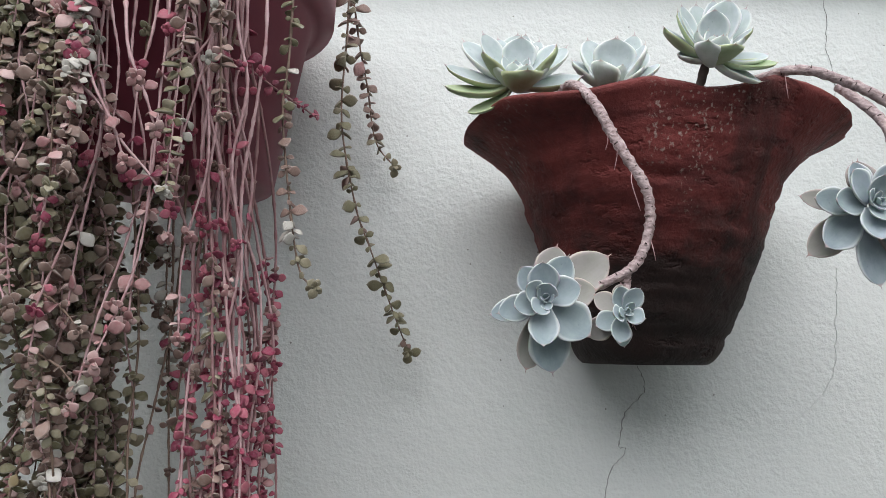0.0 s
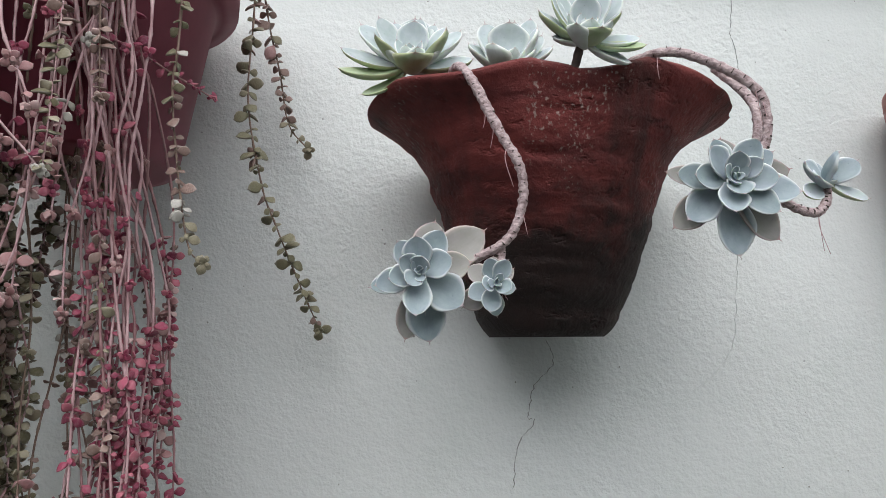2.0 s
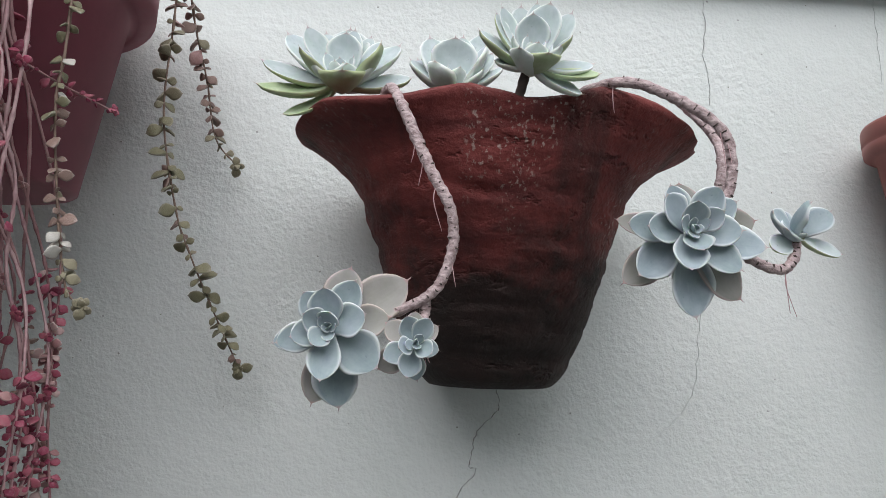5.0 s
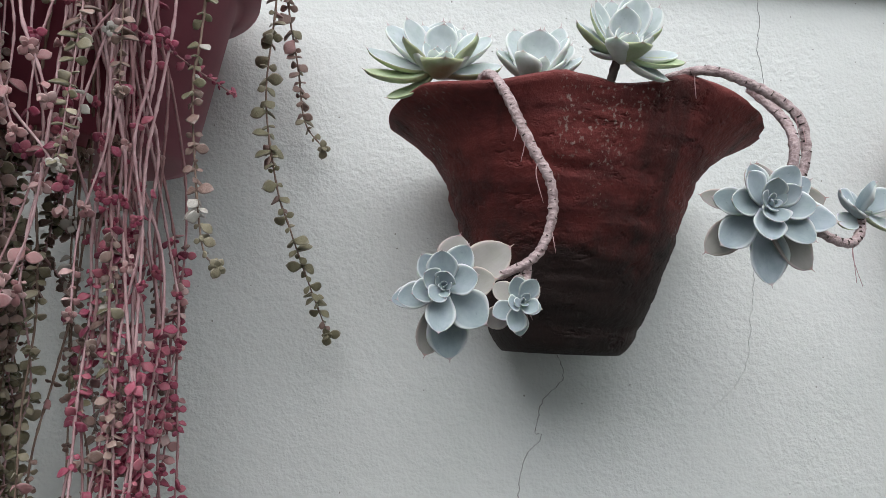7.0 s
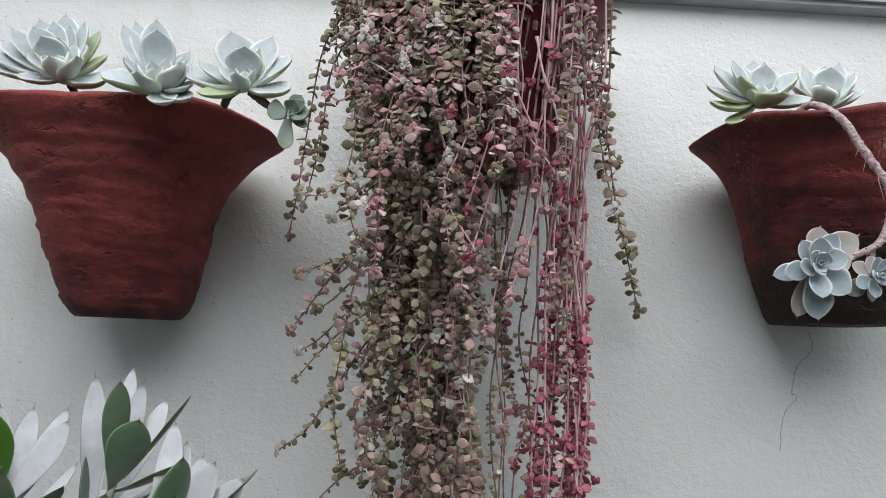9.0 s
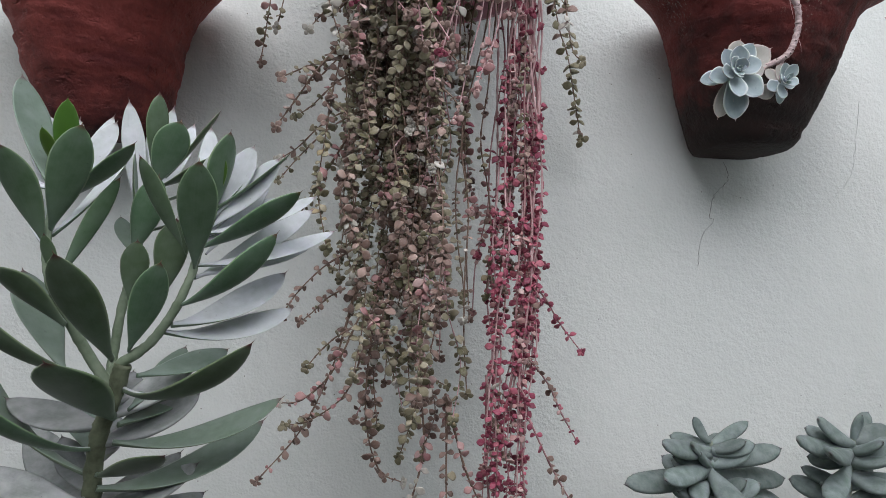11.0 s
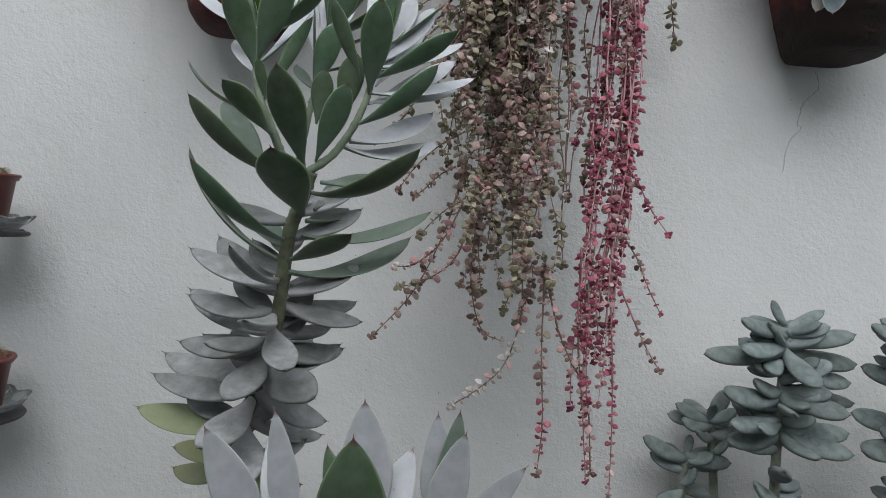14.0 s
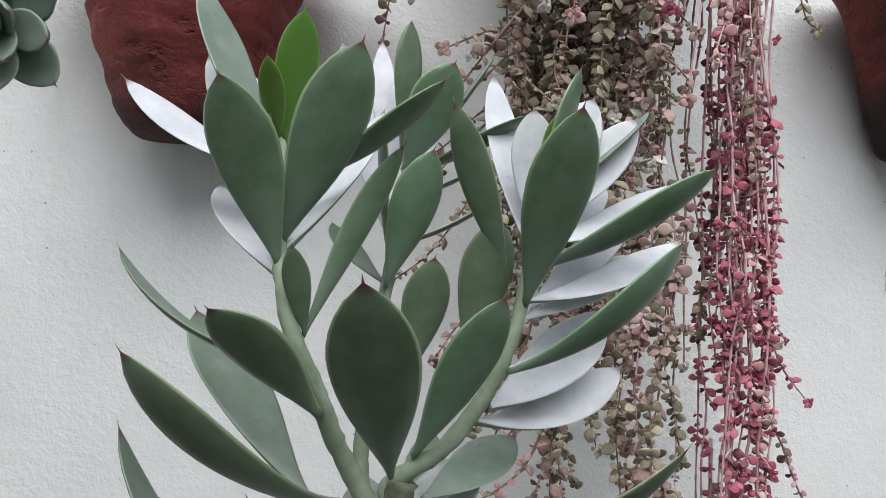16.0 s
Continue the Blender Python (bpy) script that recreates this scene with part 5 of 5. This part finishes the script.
leaf_set(broader(MIDDLE, 1.18, 0.35), [TREE_OLD, TREE_OLD], (0, -0.5, 0.86), thick=0.42, **BOAT)
leaf_set(broader(LOWER, 1.22, 0.45), [TREE_OLD, TREE_OLD], (0, -0.5, 0.86), thick=0.42, **BOAT)
leaf_set(broader(FOOT, 1.0, 0.3), [TREE_YELLOW, TREE_YELLOW], (0, -0.55, 0.83), **BOAT)
# leaves at the back of the stem
rng = random.Random(17)
spine = smooth_path(STEMS["trunk"], 10)
for i in range(20):
    p = Vector(spine[int(len(spine) * (0.34 + 0.52 * i / 19))])
    turn = i * 2.39996
    way = Vector((math.cos(turn), 0.25 + 0.5 * abs(math.sin(turn)), rng.uniform(0.15, 0.6))).normalized()
    size = rng.uniform(0.048, 0.066)
    leaf_between(tree, p, p + way * size, size * 0.38, [TREE_OLD, TREE_OLD], 0.7, 0.32, (0, -0.4, 0.9), **BOAT)


# ---- more heads of the same plant, close to the camera ----
def leafy_head(label, centre, leaves, length, count, seed, mats):
    """The leafy top of a long-leaved succulent: a stem, large upper leaves (base, tip, width, bend, face) and a loose spiral below."""
    r = random.Random(seed)
    ob = thing("leafy_succulent", (centre[0], centre[1], 0.90), label, "succulent", "leafy heads")
    path = smooth_path([(centre[0] + 0.01, centre[1] + 0.012, 0.90), (centre[0] + 0.004, centre[1] + 0.006, centre[2] - 0.05), centre], 10)
    part("stem", tube("stem", path, (0.006, 0.003), [OLIVE_STEM], 10, 0.1, 0.01, r), ob)
    for base, tip, width, bend, face in leaves:
        leaf_between(ob, base, tip, width, mats, bend, 0.22, face, **dict(LONG, blunt=1.5, belly=0.52))
    for i in range(count):
        f = i / (count - 1)
        turn = i * 2.39996 + seed
        lean = radians(50 + 35 * f + r.uniform(-6, 6))
        base = (centre[0] + 0.004 * f, centre[1] + 0.003 * f, centre[2] - 0.012 - 0.08 * f)
        size = length * r.uniform(0.8, 1.1)
        way = Vector((math.cos(turn) * math.sin(lean), math.sin(turn) * math.sin(lean), math.cos(lean)))
        leaf_between(ob, base, Vector(base) + way * size, size * 0.32, mats, 0.35, 0.22, **LONG)
    return ob


leafy_head("pale waxy long-leaved succulent head low before the wall", (-0.308, 0.048, 1.180),
           (((-0.314, 0.042, 1.186), (-0.337, 0.020, 1.251), 0.019, -0.1, (0.2, -1, 0.5)), ((-0.303, 0.050, 1.184), (-0.310, 0.030, 1.257), 0.014, -0.1, (0.3, -1, 0.4)),
            ((-0.309, 0.056, 1.180), (-0.318, 0.082, 1.236), 0.017, 0.2, (0, -0.8, 0.5))), 0.05, 9, 4, [TREE_MID, TREE_LIT_FACE])
leafy_head("waxy long-leaved succulent head with dark green leaf backs", (-0.270, 0.042, 1.182),
           (((-0.268, 0.052, 1.184), (-0.272, 0.040, 1.260), 0.025, 0.2, (0.1, -1, 0.3)), ((-0.274, 0.030, 1.184), (-0.274, 0.005, 1.254), 0.030, 0.3, (0, 0.9, 0.4)),
            ((-0.266, 0.046, 1.184), (-0.248, 0.060, 1.232), 0.018, 0.2, (0, -0.8, 0.5)), ((-0.275, 0.046, 1.184), (-0.290, 0.060, 1.232), 0.014, 0.2, (0, 0.8, 0.5))), 0.05, 9, 2, [TREE_BACK, TREE_LIT_FACE])
leafy_head("pale green-grey long-leaved succulent head lower down", (-0.234, 0.070, 1.172),
           (((-0.238, 0.062, 1.178), (-0.225, 0.040, 1.247), 0.019, -0.1, (-0.2, -1, 0.4)), ((-0.234, 0.078, 1.175), (-0.237, 0.070, 1.247), 0.017, 0.1, (0, -1, 0.3)),
            ((-0.233, 0.078, 1.175), (-0.226, 0.066, 1.250), 0.015, 0.1, (0, 0.9, 0.4)), ((-0.230, 0.058, 1.180), (-0.200, 0.020, 1.239), 0.014, -0.2, (-0.4, -1, 0.6))), 0.05, 9, 7, [TREE_MID, TREE_LIT_FACE])


# ---- the dusty blue-grey shrub succulents ----
def dusty_plant(label, stem, leaves, parent_at, seed, extra=10, low=1.02):
    r = random.Random(seed)
    ob = thing("dusty_succulent", parent_at, label, "succulent", "dusty succulents")
    path = smooth_path(stem, 10)
    part("stem", tube("stem", path, (0.0068, 0.0040), [PALE_STEM], 10, 0.08, 0.012, r), ob, "pale green stem")
    shape = dict(belly=0.56, foot=0.36, cup=0.02, rows=13, cols=12, point=0.02, blunt=2.9, top=1.0)
    for base, tip, width in leaves:
        leaf_between(ob, base, tip, 1.25 * width, [DUSTY, DUSTY], 0.3, 0.62, (r.uniform(-0.2, 0.2), -0.6, 0.75), **shape)
    for i in range(extra):
        p = path[int(r.uniform(0.1, 0.97) * len(path))]
        turn = i * 2.39996
        way = Vector((math.cos(turn), max(-0.35, 0.75 * math.sin(turn)), r.uniform(-0.05, 0.45))).normalized()
        size = r.uniform(0.040, 0.062)
        leaf_between(ob, p, Vector(p) + way * size, size * 0.44, [DUSTY, DUSTY], 0.3, 0.66, (r.uniform(-0.3, 0.3), -0.6, 0.75), **shape)
    return ob


DUSTY_A = (
    ((0.206, 0.532, 1.239), (0.186, 0.530, 1.270), 0.012), ((0.207, 0.533, 1.229), (0.133, 0.500, 1.246), 0.021), ((0.207, 0.533, 1.206), (0.089, 0.500, 1.204), 0.024),
    ((0.207, 0.532, 1.212), (0.126, 0.480, 1.214), 0.020), ((0.210, 0.532, 1.229), (0.252, 0.510, 1.243), 0.019), ((0.211, 0.533, 1.218), (0.299, 0.530, 1.233), 0.022),
    ((0.208, 0.532, 1.206), (0.220, 0.470, 1.176), 0.023), ((0.211, 0.538, 1.204), (0.318, 0.550, 1.192), 0.025), ((0.212, 0.538, 1.184), (0.312, 0.550, 1.168), 0.024),
    ((0.206, 0.532, 1.193), (0.170, 0.500, 1.188), 0.018),
)
DUSTY_A2 = (
    ((0.206, 0.532, 1.146), (0.117, 0.500, 1.162), 0.025), ((0.209, 0.532, 1.153), (0.280, 0.500, 1.140), 0.026), ((0.207, 0.532, 1.120), (0.129, 0.500, 1.123), 0.021),
    ((0.207, 0.531, 1.116), (0.150, 0.470, 1.128), 0.016), ((0.211, 0.538, 1.110), (0.315, 0.550, 1.105), 0.025), ((0.211, 0.538, 1.103), (0.303, 0.520, 1.086), 0.025),
    ((0.207, 0.532, 1.100), (0.135, 0.520, 1.098), 0.022), ((0.212, 0.540, 1.233), (0.275, 0.560, 1.258), 0.013), ((0.209, 0.530, 1.142), (0.190, 0.470, 1.146), 0.018),
    ((0.213, 0.540, 1.163), (0.340, 0.580, 1.135), 0.021), ((0.210, 0.530, 1.103), (0.225, 0.470, 1.095), 0.021),
)
DUSTY_B = (
    ((0.390, 0.540, 1.232), (0.338, 0.530, 1.267), 0.021), ((0.389, 0.540, 1.222), (0.303, 0.520, 1.245), 0.023), ((0.389, 0.540, 1.220), (0.316, 0.480, 1.240), 0.022),
    ((0.388, 0.541, 1.212), (0.354, 0.570, 1.212), 0.022), ((0.387, 0.540, 1.205), (0.315, 0.480, 1.186), 0.021), ((0.391, 0.540, 1.212), (0.410, 0.495, 1.227), 0.022),
    ((0.393, 0.540, 1.226), (0.445, 0.520, 1.240), 0.022), ((0.394, 0.540, 1.239), (0.398, 0.530, 1.271), 0.012), ((0.396, 0.542, 1.230), (0.440, 0.570, 1.267), 0.017),
    ((0.389, 0.540, 1.196), (0.415, 0.495, 1.192), 0.022),
)
DUSTY_B2 = (
    ((0.388, 0.541, 1.170), (0.322, 0.560, 1.189), 0.025), ((0.392, 0.540, 1.136), (0.321, 0.500, 1.168), 0.025), ((0.394, 0.540, 1.136), (0.352, 0.470, 1.155), 0.018),
    ((0.394, 0.540, 1.108), (0.335, 0.500, 1.124), 0.018), ((0.393, 0.541, 1.115), (0.320, 0.570, 1.127), 0.026), ((0.394, 0.540, 1.094), (0.303, 0.520, 1.092), 0.027),
    ((0.398, 0.541, 1.147), (0.465, 0.520, 1.128), 0.029), ((0.396, 0.541, 1.154), (0.474, 0.550, 1.168), 0.027), ((0.398, 0.540, 1.087), (0.460, 0.520, 1.094), 0.025),
)
dusty_plant("dusty blue-grey shrubby succulent with plump horizontal leaves", [(0.214, 0.535, 0.90), (0.210, 0.535, 1.065), (0.209, 0.535, 1.131), (0.209, 0.535, 1.185), (0.209, 0.535, 1.240)], DUSTY_A + DUSTY_A2, (0.214, 0.535, 0.90), 31, 46)
dusty_plant("dusty blue-grey shrubby succulent with plump overlapping leaves", [(0.404, 0.54, 0.90), (0.400, 0.54, 1.060), (0.394, 0.54, 1.129), (0.387, 0.54, 1.184), (0.395, 0.54, 1.240)], DUSTY_B + DUSTY_B2, (0.404, 0.54, 0.90), 32, 46)
dusty_plant("small dusty grey succulent close to the wall", [(0.190, 0.63, 0.90), (0.175, 0.63, 1.057), (0.166, 0.63, 1.096)],
            (((0.168, 0.63, 1.088), (0.117, 0.630, 1.114), 0.018), ((0.169, 0.63, 1.082), (0.122, 0.615, 1.093), 0.020), ((0.167, 0.63, 1.09), (0.193, 0.630, 1.137), 0.017), ((0.166, 0.63, 1.09), (0.166, 0.610, 1.12), 0.010),
             ((0.172, 0.63, 1.07), (0.205, 0.61, 1.085), 0.02)), (0.19, 0.63, 0.90), 33, 12)
dusty_plant("small low dusty grey succulent close to the wall", [(0.135, 0.63, 0.90), (0.137, 0.63, 1.02), (0.139, 0.63, 1.047)],
            (((0.138, 0.63, 1.035), (0.073, 0.625, 1.068), 0.022), ((0.139, 0.63, 1.04), (0.142, 0.625, 1.074), 0.010), ((0.139, 0.63, 1.035), (0.170, 0.61, 1.05), 0.018)), (0.135, 0.63, 0.90), 34, 10)


# ---- small cactus pots on clear dishes at the wall ----
CACTUS = plain_material("cactus skin", (0.06, 0.075, 0.035), (0.15, 0.14, 0.075), 0.7, 60, 0.6)
CACTUS_RED = plain_material("reddish cactus skin", (0.10, 0.04, 0.03), (0.20, 0.10, 0.06), 0.7, 60, 0.6)
SPINE = plain_material("pale spines", (0.35, 0.28, 0.18), (0.5, 0.42, 0.3), 0.7, 60)
GLASS, gn, gl, gb = material("clear greenish glass", 0.05)
gb.inputs["Transmission Weight"].default_value, gb.inputs["Base Color"].default_value, gb.inputs["IOR"].default_value = 0.9, (0.80, 0.86, 0.85, 1), 1.45
IRON = plain_material("dark bracket", (0.02, 0.02, 0.02), (0.05, 0.05, 0.05), 0.5, 60)


def cactus_set(x, y, z, skin, seed, label):
    """A wall bracket with a scalloped glass dish, a small pot in it and a ribbed cactus in the pot: each a thing of its own."""
    r = random.Random(seed)
    br = thing("wall_bracket", (x, WALL_Y, z - 0.004), "thin dark wall bracket carrying a glass dish", "bracket", "wall brackets")
    part("arm", box("arm", (x - 0.006, y - 0.02, z - 0.007), (x + 0.006, WALL_Y, z - 0.002), IRON, 0.001), br)
    part("ring", lathe("ring", [(0.030, -0.007), (0.058, -0.007), (0.060, -0.0045), (0.058, -0.002), (0.030, -0.002)], (x, y, z), [IRON], 40), br)
    dish = thing("glass_dish", (x, y, z), "clear glass dish with a scalloped rim", "dish", "glass dishes")
    sides, verts, faces = 64, [], []
    prof = [(0.020, 0.0), (0.045, 0.001), (0.056, 0.008), (0.063, 0.016), (0.0615, 0.0175), (0.053, 0.010), (0.043, 0.0035), (0.018, 0.0025)]
    for i, (rad, h) in enumerate(prof):
        for k in range(sides):
            a = 2 * math.pi * k / sides
            wave = (1 + 0.06 * math.cos(9 * a)) if 2 <= i <= 5 else 1.0
            verts.append((x + rad * wave * math.cos(a), y + rad * wave * math.sin(a), z + h + (0.002 * math.cos(9 * a) if 2 <= i <= 5 else 0)))
    for i in range(len(prof) - 1):
        for k in range(sides):
            j = (k + 1) % sides
            faces.append((i * sides + k, i * sides + j, (i + 1) * sides + j, (i + 1) * sides + k))
    faces += [tuple(range(sides))[::-1], tuple((len(prof) - 1) * sides + k for k in range(sides))]
    part("bowl", mesh_of("bowl", verts, faces, [GLASS]), dish)
    round_pot("small brown plastic pot standing in a glass dish", (x, y, z + 0.003), 0.046, 0.033, 0.066, 0.008, PLASTIC_BROWN, False)
    cactus = thing("cactus", (x, y, z + 0.057), label, "cactus", "cacti")
    for i in range(5):
        a = i * 1.3 + seed
        cx, cy = x + (0.0 if i == 0 else 0.024 * math.cos(a)), y + (0.0 if i == 0 else 0.024 * math.sin(a))
        hh, rr = (0.034, 0.021) if i == 0 else (0.022 + 0.006 * r.random(), 0.014)
        vs, fs, spines = [], [], []
        for q in range(11):
            v = q / 10
            rad = rr * math.sin(math.pi * (0.18 + 0.80 * v)) ** 0.6
            for k in range(32):
                b = 2 * math.pi * k / 32
                w = rad * (1 + 0.12 * math.cos(8 * b))
                vs.append((cx + w * math.cos(b), cy + w * math.sin(b), z + 0.055 + hh * v))
                if k % 4 == 0 and 0 < q < 10:
                    spines.append((vs[-1], b, v))
        for q in range(10):
            for k in range(32):
                fs.append((q * 32 + k, q * 32 + (k + 1) % 32, (q + 1) * 32 + (k + 1) % 32, (q + 1) * 32 + k))
        fs.append(tuple(range(320, 352)))
        lobe = part("lobe", mesh_of("lobe", vs, fs, [skin]), cactus)
        sv, sf = [], []
        for p, b, v in spines:
            for n3 in range(3):
                d = Vector((math.cos(b) + r.uniform(-0.6, 0.6), math.sin(b) + r.uniform(-0.6, 0.6), r.uniform(-0.2, 0.8))).normalized()
                e, s1 = Vector(p), d.orthogonal().normalized() * 0.0004
                s2 = d.cross(s1)
                o = len(sv)
                sv += [e + s1, e + s2, e - s1 - s2, e + d * r.uniform(0.004, 0.008)]
                sf += [(o, o + 1, o + 3), (o + 1, o + 2, o + 3), (o + 2, o, o + 3)]
        tagged(part("spines", mesh_of("spines", sv, sf, [SPINE]), lobe, "pale bristly spines"), kind="stuff")


cactus_set(-0.785, 0.600, 1.299, CACTUS, 1, "small clustering olive cactus in a brown pot")
cactus_set(-0.783, 0.600, 1.072, CACTUS_RED, 5, "small reddish spiny cactus in a brown pot")
